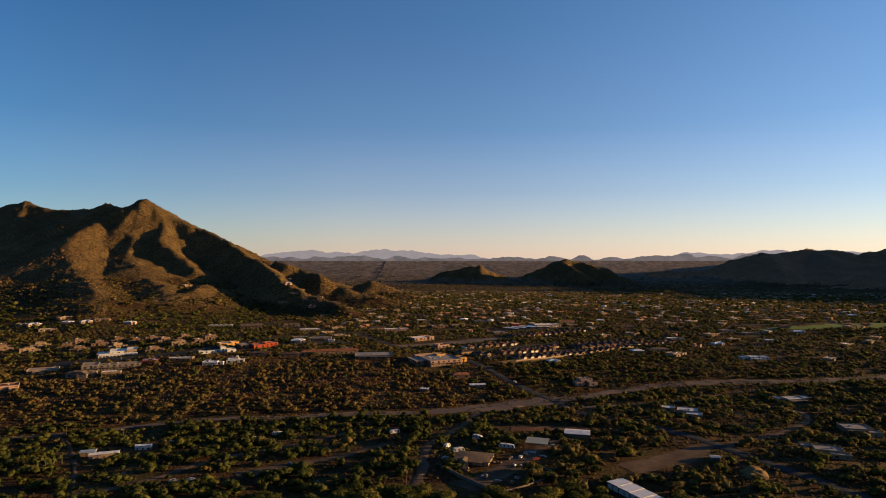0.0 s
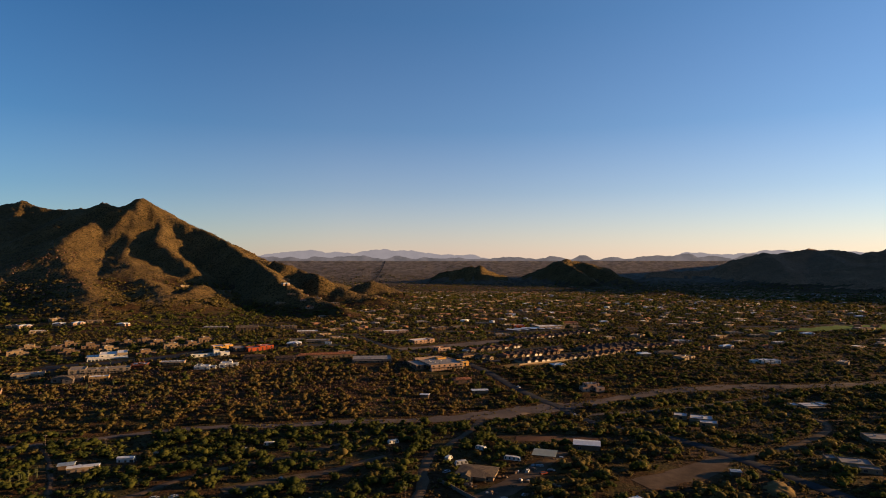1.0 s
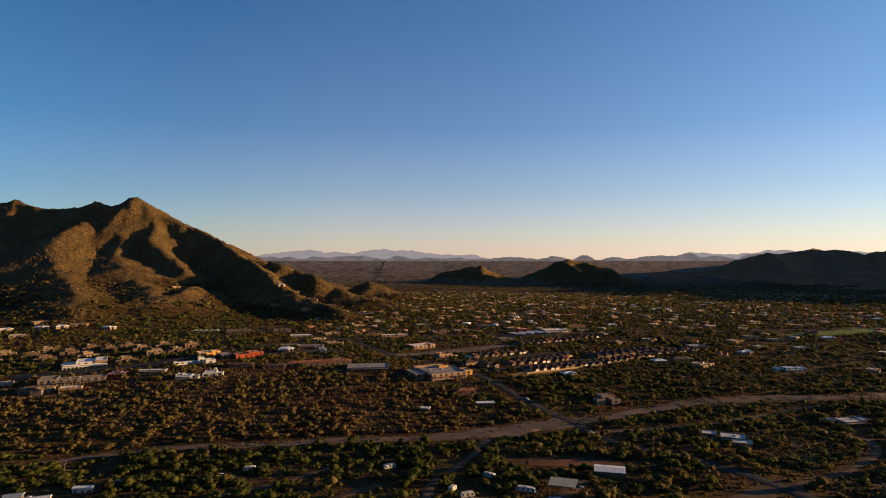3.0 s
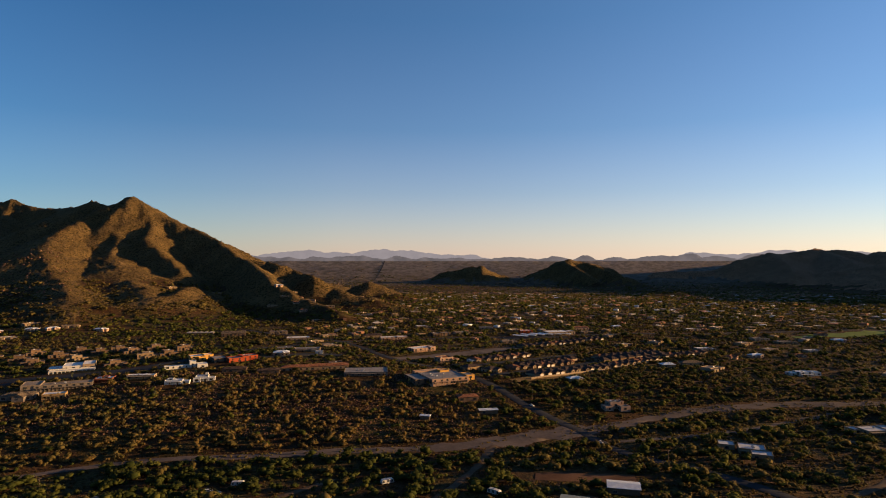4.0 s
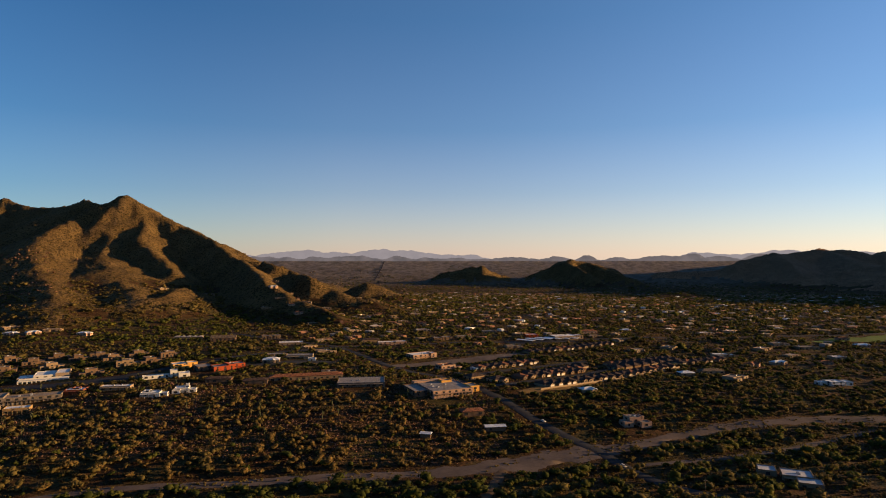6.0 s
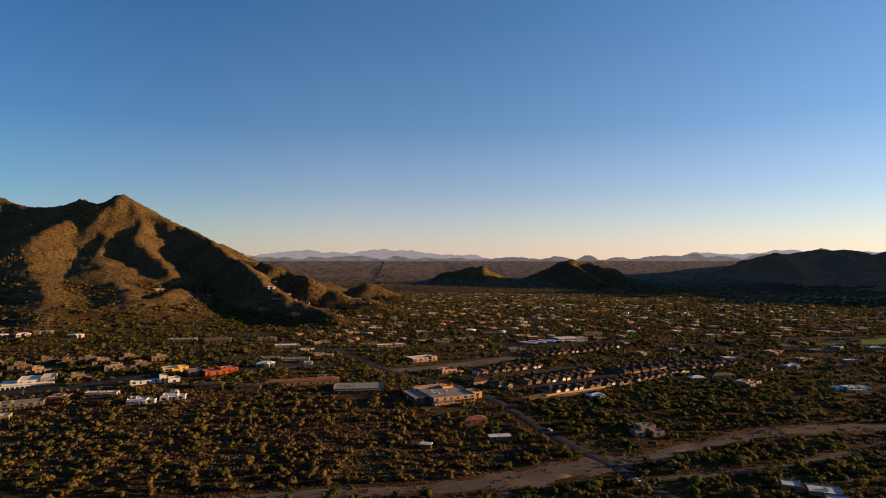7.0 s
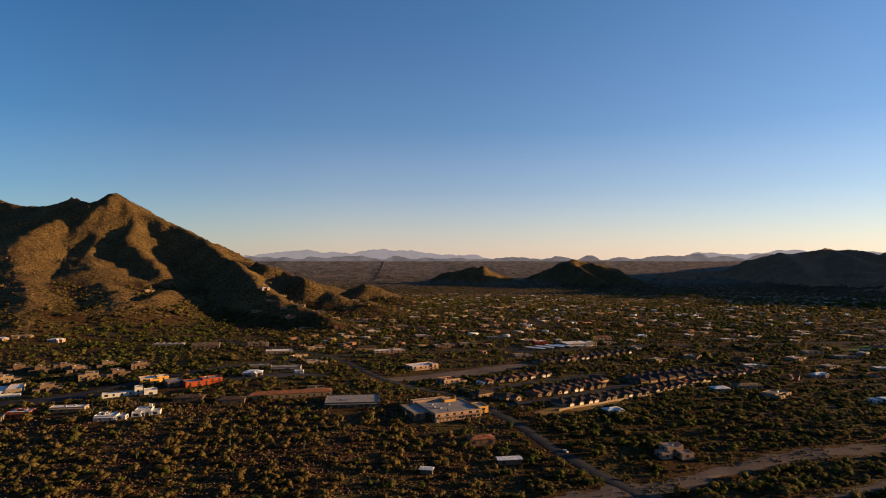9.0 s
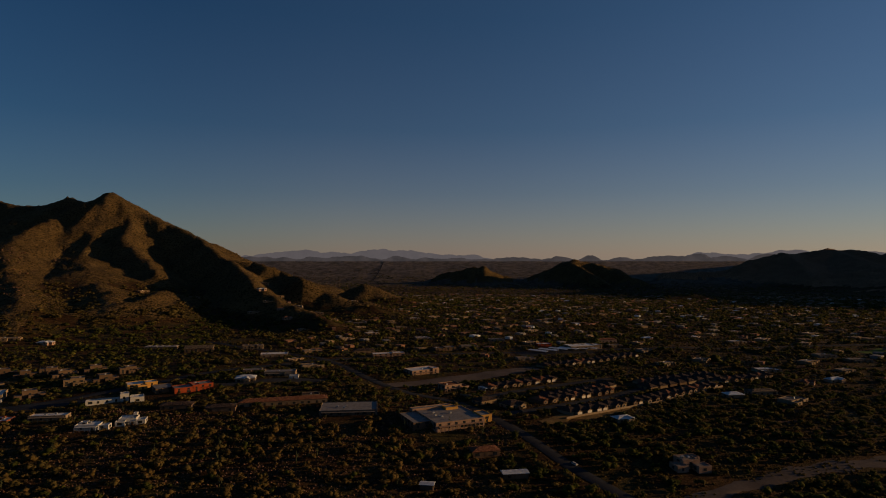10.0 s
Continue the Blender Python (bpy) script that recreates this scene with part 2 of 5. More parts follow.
# Crest lines: (steepness of the flanks, [(x, y, z), ...])
RIDGES = [
    # the mountain's main crest, then its spurs towards the wash
    (0.62, [(-2600, 2350, 150), (-2000, 2400, 190), (-1672, 2300, 283), (-1541, 2250, 300), (-1456, 2200, 273), (-1283, 2150, 263), (-1120, 1950, 246),
            (-989, 1777, 252), (-942, 1777, 241), (-902, 1777, 254), (-880, 1778, 266), (-850, 1765, 250), (-798, 1744, 220), (-670, 1690, 175)]),
    (0.78, [(-670, 1690, 175), (-570, 1600, 137), (-446, 1440, 96), (-320, 1216, 55), (-243, 1120, 28), (-165, 1024, 10)]),
    (0.55, [(-989, 1777, 240), (-940, 1680, 196), (-918, 1600, 180), (-902, 1490, 150)]),
    (0.38, [(-902, 1490, 148), (-837, 1350, 113), (-676, 1150, 58), (-560, 980, 32), (-500, 900, 16)]),
    (0.60, [(-880, 1760, 245), (-830, 1660, 176), (-799, 1580, 154), (-745, 1440, 104)]),
    (0.42, [(-745, 1440, 104), (-640, 1280, 62), (-520, 1130, 44), (-470, 1020, 26)]),
    (0.66, [(-800, 1740, 220), (-735, 1620, 165), (-721, 1540, 140), (-622, 1430, 98), (-547, 1330, 68)]),
    (0.74, [(-676, 1680, 172), (-615, 1580, 112), (-575, 1490, 76)]),
    (0.50, [(-1541, 2250, 280), (-1345, 1900, 188), (-1133, 1600, 100), (-885, 1300, 74), (-738, 1100, 38), (-640, 1010, 18)]),
    (0.45, [(-470, 1200, 42), (-452, 1080, 36), (-520, 960, 18)]),
    (0.60, [(-500, 1560, 98), (-402, 1512, 82), (-330, 1430, 64), (-270, 1360, 54), (-215, 1310, 34), (-150, 1270, 14)]),
    (0.90, [(-396, 1462, 88), (-366, 1440, 80)]),
    (0.90, [(-272, 1338, 61), (-252, 1320, 54)]),
    (0.50, [(-330, 1390, 52), (-300, 1270, 26), (-280, 1180, 10)]),
    # stony aprons that spread from the spurs to the valley floor
    (0.34, [(-850, 1400, 106), (-770, 1260, 80), (-700, 1140, 50), (-650, 1060, 16)]),
    (0.30, [(-745, 1440, 104), (-650, 1290, 74), (-570, 1170, 44), (-530, 1080, 12)]),
    # knolls at the mountain's end
    (0.60, [(-142, 1280, 20), (-132, 1275, 16)]),
    (0.45, [(-185, 1600, 32), (-160, 1600, 26)]),
    # twin hills across the plain
    (0.85, [(-106, 3350, -37), (-13, 3350, 7), (81, 3350, 29), (143, 3350, 48), (165, 3350, 38), (199, 3350, 54), (267, 3350, 19), (375, 3350, -21)]),
    (0.85, [(390, 3300, -29), (508, 3300, 21), (584, 3300, 63), (670, 3300, 82), (722, 3300, 70), (798, 3300, 57), (890, 3300, 33),
            (921, 3300, -1), (997, 3300, -23), (1119, 3256, -61), (1186, 3211, -83)]),
    (0.85, [(624, 3291, 75), (678, 3077, 24), (740, 2899, -38), (803, 2765, -61)]),
    (0.85, [(758, 3291, 64), (856, 3122, 15), (963, 2988, -38)]),
    (0.36, [(732, 1910, -14), (700, 1890, -10), (640, 1880, -16)]),
    # the range along the far right, and an unseen higher ridge added to shade it
    (0.55, [(1170, 3440, 9), (1502, 3483, 16), (1634, 3483, 71), (1830, 3483, 115), (1926, 3569, 105), (2258, 3784, 140), (2313, 3801, 133),
            (2408, 3810, 139), (2494, 3801, 128), (2563, 3784, 109), (2623, 3767, 128), (2709, 3741, 121), (2838, 3526, 160)]),
    (0.50, [(3700, 4500, 415), (3700, 4200, 470), (3650, 3600, 440), (3550, 2800, 430), (3450, 2000, 405), (3450, 1620, 380), (3470, 1380, 250), (3500, 1000, 200), (3600, 600, 120)]),
    (0.45, [(1550, 3500, -45), (1750, 3450, -8), (1950, 3500, -35)]),
    (0.34, [(1560, 3200, -40), (1770, 3100, -1), (1935, 3000, 36), (2107, 2900, 73), (2292, 2700, 95), (2700, 2600, 150), (3300, 2500, 240)]),
    (0.30, [(1300, 2500, -45), (1481, 2400, -29), (1671, 2300, 8), (1900, 2200, 40), (2600, 2100, 90), (3300, 2000, 200)]),
    (0.40, [(1830, 3483, 110), (1763, 3182, 48), (1677, 2967, 5)]),
    (0.40, [(2313, 3801, 131), (2150, 3354, 83), (2021, 3010, 40)]),
]


def plain(x, y):
    """The valley floor: nearly level near the wash, falling towards the twin hills, rising to the far horizon."""
    d = np.maximum(y, 0.68 * np.hypot(x, y))
    far = np.interp(d, [0, 900, 1400, 1800, 2500, 3000, 3350, 3600, 3872, 5000], [0, 0, -8, -20, -46, -50, -44, -6, 64, 90])
    far = np.where(y < 0, np.interp(d, [0, 900, 6000], [0, 0, 30]), far)
    town = 8 * np.exp(-((x + 190) / 150) ** 2 - ((y - 620) / 170) ** 2) + 5 * np.exp(-((x - 20) / 90) ** 2 - ((y - 560) / 60) ** 2)
    wash = -7 * np.exp(-(((y - 425 - 0.22 * x) / 70) ** 2))
    wash = wash * np.clip(1.2 - np.abs(x) / 900, 0, 1)
    fans = 60 * np.clip((-x - 290) / 330, 0, 1) * np.clip((y - 790) / 480, 0, 1) ** 1.3 * np.clip((2600 - y) / 600, 0, 1)
    return far + town + wash + fans + 1.1 * value_noise(x / 60, y / 60, 3) + 0.35 * value_noise(x / 23, y / 23, 5)


def rise_plan(x, y):
    """How far mountains and hills stand above the valley floor."""
    px, py = x + 9 * fractal(x, y, 150, 11, 3), y + 9 * fractal(x, y, 150, 19, 3)
    base = plain(x, y)
    top = np.full(np.shape(x), -1e3)
    for steep, line in RIDGES:
        for (ax, ay, az), (bx, by, bz) in zip(line, line[1:]):
            dx, dy = bx - ax, by - ay
            u = np.clip(((px - ax) * dx + (py - ay) * dy) / (dx * dx + dy * dy), 0, 1)
            dist = np.hypot(px - ax - u * dx, py - ay - u * dy)
            z = az + u * (bz - az)
            fall = steep * (np.sqrt(dist * dist + 64) - 8)
            fall = fall * (1 - 0.28 * np.clip(dist / 600, 0, 1))
            top = np.maximum(top, z - fall)
    over = top - base
    k = 9.0
    return np.where(over > 60, over, k * np.log1p(np.exp(np.clip(over / k, -30, 30))))


def land_plan(x, y):
    up = rise_plan(x, y)
    wild = np.clip(up / 28, 0, 1)
    rough = 4.5 * (ridged(x, y, 60, 31, 5) - 0.42) + 2.2 * fractal(x, y, 16, 41, 4)
    return plain(x, y) + up + wild * rough * (0.9 + np.clip(up / 320, 0, 0.6))


def land(x, y):
    """Height of the land in metres at x, y in metres (arrays)."""
    return M * land_plan(np.asarray(x, float) / M, np.asarray(y, float) / M)


def rise(x, y):
    return M * rise_plan(np.asarray(x, float) / M, np.asarray(y, float) / M)


def land_at(x, y):
    return float(land(np.array([x]), np.array([y]))[0])
# ---------------------------------------------------------------- ground
def build_ground():
    front = np.radians(np.linspace(-47, 47, 600))
    rest = np.radians(np.linspace(47, 313, 58))[1:-1]
    ang = np.concatenate([front, rest])
    rad = np.concatenate([[40, 90, 140, 180], np.exp(np.arange(math.log(210), math.log(4840), 0.0106)), [4840]])
    A, R = np.meshgrid(ang, rad)
    wide = 1 / np.maximum(np.cos(A), math.cos(radians(47)))
    X, Y = R * wide * np.sin(A), R * wide * np.cos(A)
    Z = land(X, Y)
    nr, na = X.shape
    verts = np.stack([X, Y, Z], -1).reshape(-1, 3)
    i, j = np.meshgrid(np.arange(nr - 1), np.arange(na), indexing="ij")
    j2 = (j + 1) % na
    quads = np.stack([i * na + j, (i + 1) * na + j, (i + 1) * na + j2, i * na + j2], -1).reshape(-1, 4)[:, ::-1]
    verts = np.concatenate([verts, [[0, 0, land_at(0, 0)]]])
    hub = len(verts) - 1
    k = np.arange(na)
    mid = verts[quads].mean(1)
    up = rise(mid[:, 0], mid[:, 1]) + 8 * fractal(mid[:, 0], mid[:, 1], 75, 61, 3)
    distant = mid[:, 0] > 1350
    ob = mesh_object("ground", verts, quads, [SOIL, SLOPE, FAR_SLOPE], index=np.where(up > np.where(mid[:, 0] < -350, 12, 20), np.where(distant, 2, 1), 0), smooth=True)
    tri = mesh_object("ground_under_drone", verts[[*range(na), hub]], np.stack([np.full(na, na), (k + 1) % na, k], -1), [SOIL], smooth=True)
    tagged(tri, "brown desert soil below the start of the flight", "ground", kind="structure")
    return tagged(ob, "brown desert soil with rocky mountain slopes and hills", "ground", kind="structure")


build_ground()


# ---------------------------------------------------------------- strips laid on the ground
def curve_points(pts, step):
    """Smooth line through the points, sampled every step metres."""
    p = np.array(pts, float)
    p = np.concatenate([[2 * p[0] - p[1]], p, [2 * p[-1] - p[-2]]])
    out = []
    for k in range(1, len(p) - 2):
        n = max(2, int(np.linalg.norm(p[k + 1] - p[k]) / step))
        for u in np.arange(n) / n:
            a, b, c, d = p[k - 1], p[k], p[k + 1], p[k + 2]
            out.append(0.5 * (2 * b + (c - a) * u + (2 * a - 5 * b + 4 * c - d) * u * u + (3 * b - a - 3 * c + d) * u ** 3))
    out.append(p[-2])
    return np.array(out)


CLEAR = []       # (points, half width): nothing grows here


def strip(name, pts, widths, mat, label, category, lift=0.12, ragged=0.0, step=4.0, clear=True, across=5):
    line = curve_points([(M * p[0], M * p[1], M * w) for p, w in zip(pts, widths)], step)
    xy, half = line[:, :2], line[:, 2] / 2
    tangent = np.gradient(xy, axis=0)
    tangent /= np.linalg.norm(tangent, axis=1)[:, None]
    side = np.stack([tangent[:, 1], -tangent[:, 0]], 1)
    rows = []
    for k, s in enumerate(np.linspace(-1, 1, across)):
        wob = half * s
        if ragged and abs(s) == 1:
            wob = wob * (1 + ragged * fractal(xy[:, 0] + 40 * s, xy[:, 1], 14, 70, 3))
        q = xy + side * wob[:, None]
        z = land(q[:, 0], q[:, 1]) + lift - (0.3 if abs(s) == 1 else 0)
        rows.append(np.column_stack([q, z]))
    n = len(xy)
    verts = np.concatenate(rows)
    i, j = np.meshgrid(np.arange(across - 1), np.arange(n - 1), indexing="ij")
    quads = np.stack([i * n + j, (i + 1) * n + j, (i + 1) * n + j + 1, i * n + j + 1], -1).reshape(-1, 4)
    ob = mesh_object(name, verts, quads, [mat], smooth=True)
    if clear:
        CLEAR.append((xy[::2], half[::2]))
    return tagged(ob, label, category, kind="structure")


strip("wash", [(-330, 330), (-246, 352), (-215, 367), (-177, 386), (-140, 394), (-98, 400), (-55, 408), (-9, 416), (26, 426), (68, 442), (89, 452)],
      [6, 7, 7, 7, 8, 9, 11, 14, 22, 26, 22], SAND, "pale sandy dry wash bed winding through scrub", "wash", 0.16, 0.5)
strip("wash", [(86, 450), (120, 469), (151, 485), (182, 497), (233, 507), (291, 511), (345, 521), (400, 536), (520, 570), (700, 590)],
      [14, 14, 13, 14, 15, 14, 15, 16, 16, 14], SAND, "broad pale sandy dry wash bed with sparse bushes", "wash", 0.16, 0.55)
strip("wash", [(95, 425), (130, 432), (170, 445), (215, 466), (260, 490)], [6, 8, 8, 7, 5], SAND, "narrow sandy side channel of the wash", "wash", 0.14, 0.6)
strip("road", [(-290, 905), (-210, 840), (-117, 760), (-68, 676), (-36, 628), (-2, 596), (24, 548), (36, 530), (51, 500), (68, 472), (82, 446), (90, 410),
               (98, 388), (114, 370), (135, 337), (146, 314), (158, 285), (174, 256), (195, 215)], [7.2] * 19, ASPHALT, "dark asphalt road crossing the wash", "road", 0.45)
strip("road", [(-520, 470), (-383, 520), (-290, 565), (-253, 589), (-217, 635), (-189, 687), (-117, 760)], [10] * 7, ASPHALT,
      "dark asphalt main street through the town", "road", 0.45)
strip("road", [(-117, 760), (-30, 800), (120, 840), (330, 860), (620, 900)], [9] * 5, ASPHALT, "dark asphalt street among low houses", "road", 0.2)
strip("dirt_track", [(146, 314), (153, 323), (176, 336), (205, 357), (225, 378), (231, 400), (222, 429)], [6, 5, 5, 5, 5, 6, 8], TRACK,
      "bare dirt driveway to a desert house", "track", 0.2, 0.45)
strip("dirt_track", [(-175, 236), (-156, 256), (-139, 263), (-128, 277), (-121, 289), (-105, 309), (-78, 332), (-66, 347), (-54, 364)],
      [5, 5, 5, 5, 5, 5, 4.5, 4.5, 4], TRACK, "bare dirt track between mesquite trees", "track", 0.2, 0.45)
strip("dirt_track", [(-95, 280), (-70, 296), (-52, 307), (-39, 320), (-30, 329)], [11, 10, 7, 6, 4], TRACK, "wide bare dirt track in a yard", "track", 0.18, 0.45)
strip("dirt_track", [(-225, 356), (-207, 338), (-181, 300), (-157, 259)], [2, 2.4, 2.6, 2.4], TRACK, "dirt track leading to a mobile home", "track", 0.22, 0.6)
strip("dirt_track", [(-12, 262), (-10, 287), (-8, 324), (3, 350), (16, 385), (26, 420)], [6, 6, 5.5, 5, 5, 6], TRACK, "dirt track from the wash to a yard", "track", 0.22, 0.45)
strip("dirt_lot", [(85, 285), (108, 297), (128, 310), (145, 326)], [16, 20, 15, 6], TRACK, "bare graded dirt lot", "lot", 0.14, 0.4)
strip("dirt_lot", [(40, 360), (62, 356), (84, 352)], [14, 20, 14], REDSOIL, "bare reddish dirt lot by a metal roof", "lot", 0.14, 0.4)
strip("dirt_lot", [(8, 262), (30, 285), (46, 310), (60, 330)], [18, 16, 12, 9], TRACK, "bare dirt yard of a walled compound", "lot", 0.13, 0.4)
strip("dirt_lot", [(-50, 646), (-10, 672), (30, 700), (75, 735)], [18, 26, 28, 20], SAND, "large graded sandy lot", "lot", 0.15, 0.1)
strip("grass_bank", [(50, 546), (66, 556), (84, 566), (112, 586)], [6, 12, 12, 7], GOLD_GRASS, "bank of golden dry grass below the housing estate", "bank", 0.3, 0.5)
strip("dirt_track", [(180, 560), (240, 565), (300, 560)], [4, 7, 3], REDSOIL, "strip of bare reddish soil behind trees", "track", 0.14, 0.45, clear=False)
strip("parking_lot", [(-352, 556), (-300, 560), (-262, 572), (-226, 590)], [16, 22, 20, 14], ASPHALT, "dark asphalt parking lot of the inn", "parking lot", 0.2, step=6)
strip("parking_lot", [(-165, 628), (-130, 650), (-95, 655)], [14, 18, 14], ASPHALT, "dark asphalt parking lot behind the shops", "parking lot", 0.2, step=6)
strip("road", [(30, 560), (62, 580), (110, 622), (140, 648), (205, 690), (270, 712)], [7] * 6, ASPHALT, "dark asphalt street of the housing estate", "road", 0.4)
strip("road", [(24, 612), (50, 640), (84, 664), (130, 690)], [7] * 4, ASPHALT, "dark asphalt side street of the housing estate", "road", 0.4)
# ---------------------------------------------------------------- shared by trees and houses
ICO = [Vector(p).normalized() for p in ((0, 0.53, 0.85), (0, -0.53, 0.85), (0, 0.53, -0.85), (0, -0.53, -0.85), (0.53, 0.85, 0), (-0.53, 0.85, 0),
                                        (0.53, -0.85, 0), (-0.53, -0.85, 0), (0.85, 0, 0.53), (-0.85, 0, 0.53), (0.85, 0, -0.53), (-0.85, 0, -0.53))]
ICO_FACES = [(0, 1, 8), (0, 8, 4), (0, 4, 5), (0, 5, 9), (0, 9, 1), (1, 6, 8), (8, 6, 10), (8, 10, 4), (4, 10, 2), (4, 2, 5), (5, 2, 11), (5, 11, 9), (9, 11, 7), (9, 7, 1), (1, 7, 6),
             (3, 6, 7), (3, 7, 11), (3, 11, 2), (3, 2, 10), (3, 10, 6)]


OCTA = [(1, 0, 0), (0, 1, 0), (-1, 0, 0), (0, -1, 0), (0, 0, 1), (0, 0, -1)]
OCTA_FACES = [(0, 1, 4), (1, 2, 4), (2, 3, 4), (3, 0, 4), (1, 0, 5), (2, 1, 5), (3, 2, 5), (0, 3, 5)]


def blob_tree(lobes, leaves, size, seed, fine=True):
    """Points and triangles of a crown about 1 m in radius: uneven leafy masses, with leaf clumps standing out of them."""
    r = np.random.default_rng(seed)
    verts, faces = [], []
    solid, sides = (ICO, ICO_FACES) if fine else (OCTA, OCTA_FACES)
    for k in range(lobes):
        a = r.uniform(0, 2 * math.pi)
        off = r.uniform(0.25, 0.55) if k else 0.0
        c = np.array([off * math.cos(a), off * math.sin(a), r.uniform(0.25, 0.62) if k else 0.62])
        rad = r.uniform(0.36, 0.52)
        if lobes < 3:
            rad, c = rad + 0.3 / lobes, c * np.array([1, 1, 0.75])
        core = np.array([tuple(v) for v in solid]) * r.uniform(0.7, 1.0, (len(solid), 1)) * rad * 0.9 * np.array([1, 1, 0.85]) + c
        faces.append(np.array(sides) + sum(len(v) for v in verts))
        verts.append(core)
        d = r.normal(size=(leaves, 3))
        d /= np.linalg.norm(d, axis=1)[:, None]
        d[:, 2] = np.where(d[:, 2] < -0.5, -d[:, 2], d[:, 2])
        p = c + d * rad * r.uniform(0.78, 1.16, (leaves, 1)) * np.array([1, 1, 0.85])
        n = d + 0.35 * r.normal(size=(leaves, 3))
        n /= np.linalg.norm(n, axis=1)[:, None]
        u = np.cross(n, r.normal(size=(leaves, 3)))
        u /= np.linalg.norm(u, axis=1)[:, None]
        v = np.cross(n, u)
        s = size * r.uniform(0.6, 1.3, (leaves, 1))
        faces.append(np.arange(3 * leaves).reshape(-1, 3) + sum(len(v) for v in verts))
        verts.append(np.stack([p + u * s, p - 0.5 * u * s + 0.8 * v * s, p - 0.5 * u * s - 0.8 * v * s], 1).reshape(-1, 3))
    return np.concatenate(verts), np.concatenate(faces)


def bare(x, y, margin=2.0):
    """True where a strip, a yard or a building leaves no room."""
    hit = np.zeros(x.shape, bool)
    for pts, half in CLEAR:
        lo, hi = pts.min(0) - 40, pts.max(0) + 40
        near = np.flatnonzero((x > lo[0]) & (x < hi[0]) & (y > lo[1]) & (y < hi[1]))
        if len(near) == 0:
            continue
        d = np.hypot(x[near, None] - pts[None, :, 0], y[near, None] - pts[None, :, 1]) - half[None, :]
        hit[near] |= d.min(1) < (margin if isinstance(margin, float) else margin[near])
    return hit


# ---------------------------------------------------------------- building kit
def wall_mat(name, c, spread=0.16):
    lo, hi = tuple(v * (1 - spread) for v in c), tuple(v * (1 + spread) for v in c)
    return material(name, plainly(lo, hi, 0.35, "Object", 0.03), 0.9)


def tile_roof(c):
    def build(nt, bsdf):
        n = noise_node(nt, 0.5, 4, 0.6, "Object")
        r = ramp(nt, n.outputs[0], [(0.3, tuple(v * 0.75 for v in c)), (0.7, tuple(v * 1.2 for v in c))])
        w = nt.nodes.new("ShaderNodeTexWave")
        w.inputs["Scale"].default_value, w.inputs["Distortion"].default_value = 1.6, 1.0
        t = nt.nodes.new("ShaderNodeTexCoord")
        nt.links.new(t.outputs["Object"], w.inputs["Vector"])
        k = ramp(nt, w.outputs[0], [(0.2, (0.7, 0.7, 0.7)), (0.6, (1, 1, 1))])
        nt.links.new(mix(nt, r.outputs[0], k.outputs[0], 0.8, "MULTIPLY"), bsdf.inputs["Base Color"])
        bump(nt, bsdf, w.outputs[0], 0.5, 0.08)
    return build


def ribbed_metal(c):
    def build(nt, bsdf):
        n = noise_node(nt, 0.4, 5, 0.65, "Object")
        r = ramp(nt, n.outputs[0], [(0.3, tuple(v * 0.7 for v in c)), (0.65, c)])
        nt.links.new(r.outputs[0], bsdf.inputs["Base Color"])
        w = nt.nodes.new("ShaderNodeTexWave")
        w.inputs["Scale"].default_value = 1.2
        t = nt.nodes.new("ShaderNodeTexCoord")
        nt.links.new(t.outputs["Object"], w.inputs["Vector"])
        bump(nt, bsdf, w.outputs[0], 0.4, 0.05)
    return build


TAN = wall_mat("tan_stucco", (0.176, 0.124, 0.077))
SANDY = wall_mat("sandy_stucco", (0.212, 0.157, 0.106))
PINK = wall_mat("pinkish_stucco", (0.269, 0.176, 0.125))
BROWN = wall_mat("brown_stucco", (0.114, 0.074, 0.048))
WHITE = wall_mat("white_stucco", (0.412, 0.394, 0.364), 0.08)
RED = wall_mat("red_stucco", (0.243, 0.049, 0.019))
YELLOW = wall_mat("ochre_stucco", (0.442, 0.24, 0.062))
STONE = wall_mat("grey_stone_wall", (0.1318, 0.1066, 0.0864), 0.3)
WHITE_ROOF = wall_mat("white_roof_coating", (0.56, 0.55, 0.53), 0.14)
RUST = wall_mat("rust_red_stucco", (0.17, 0.055, 0.03))
PALE_ROOF = wall_mat("pale_roof_coating", (0.36, 0.36, 0.37), 0.15)
GREY_ROOF = wall_mat("grey_flat_roof", (0.19, 0.175, 0.165), 0.25)
TAN_ROOF = wall_mat("tan_gravel_roof", (0.19, 0.155, 0.125), 0.25)
TILE_BROWN = material("brown_roof_tiles", tile_roof((0.047, 0.033, 0.028)), 0.85)
TILE_RED = material("terracotta_roof_tiles", tile_roof((0.1382, 0.06048, 0.03456)), 0.85)
SHINGLE = material("weathered_shingles", tile_roof((0.0864, 0.06624, 0.04896)), 0.9)
METAL_WHITE = material("white_metal_roof", ribbed_metal((0.44, 0.448, 0.456)), 0.45, 0.5)
METAL_GREEN = material("faded_green_metal_roof", ribbed_metal((0.192, 0.1984, 0.1472)), 0.55, 0.5)
METAL_BLUE = material("faded_blue_metal_roof", ribbed_metal((0.1728, 0.2112, 0.256)), 0.5, 0.5)
GLASS = material("dark_window_glass", plainly((0.015, 0.018, 0.02), (0.03, 0.034, 0.038), 0.6, "Object"), 0.08, 0.5)
FRAME = wall_mat("window_frame_paint", (0.216, 0.1944, 0.1728))
DOORWOOD = wall_mat("door_wood", (0.12, 0.075, 0.045))
GARAGE = wall_mat("garage_door_paint", (0.4464, 0.4104, 0.36), 0.06)
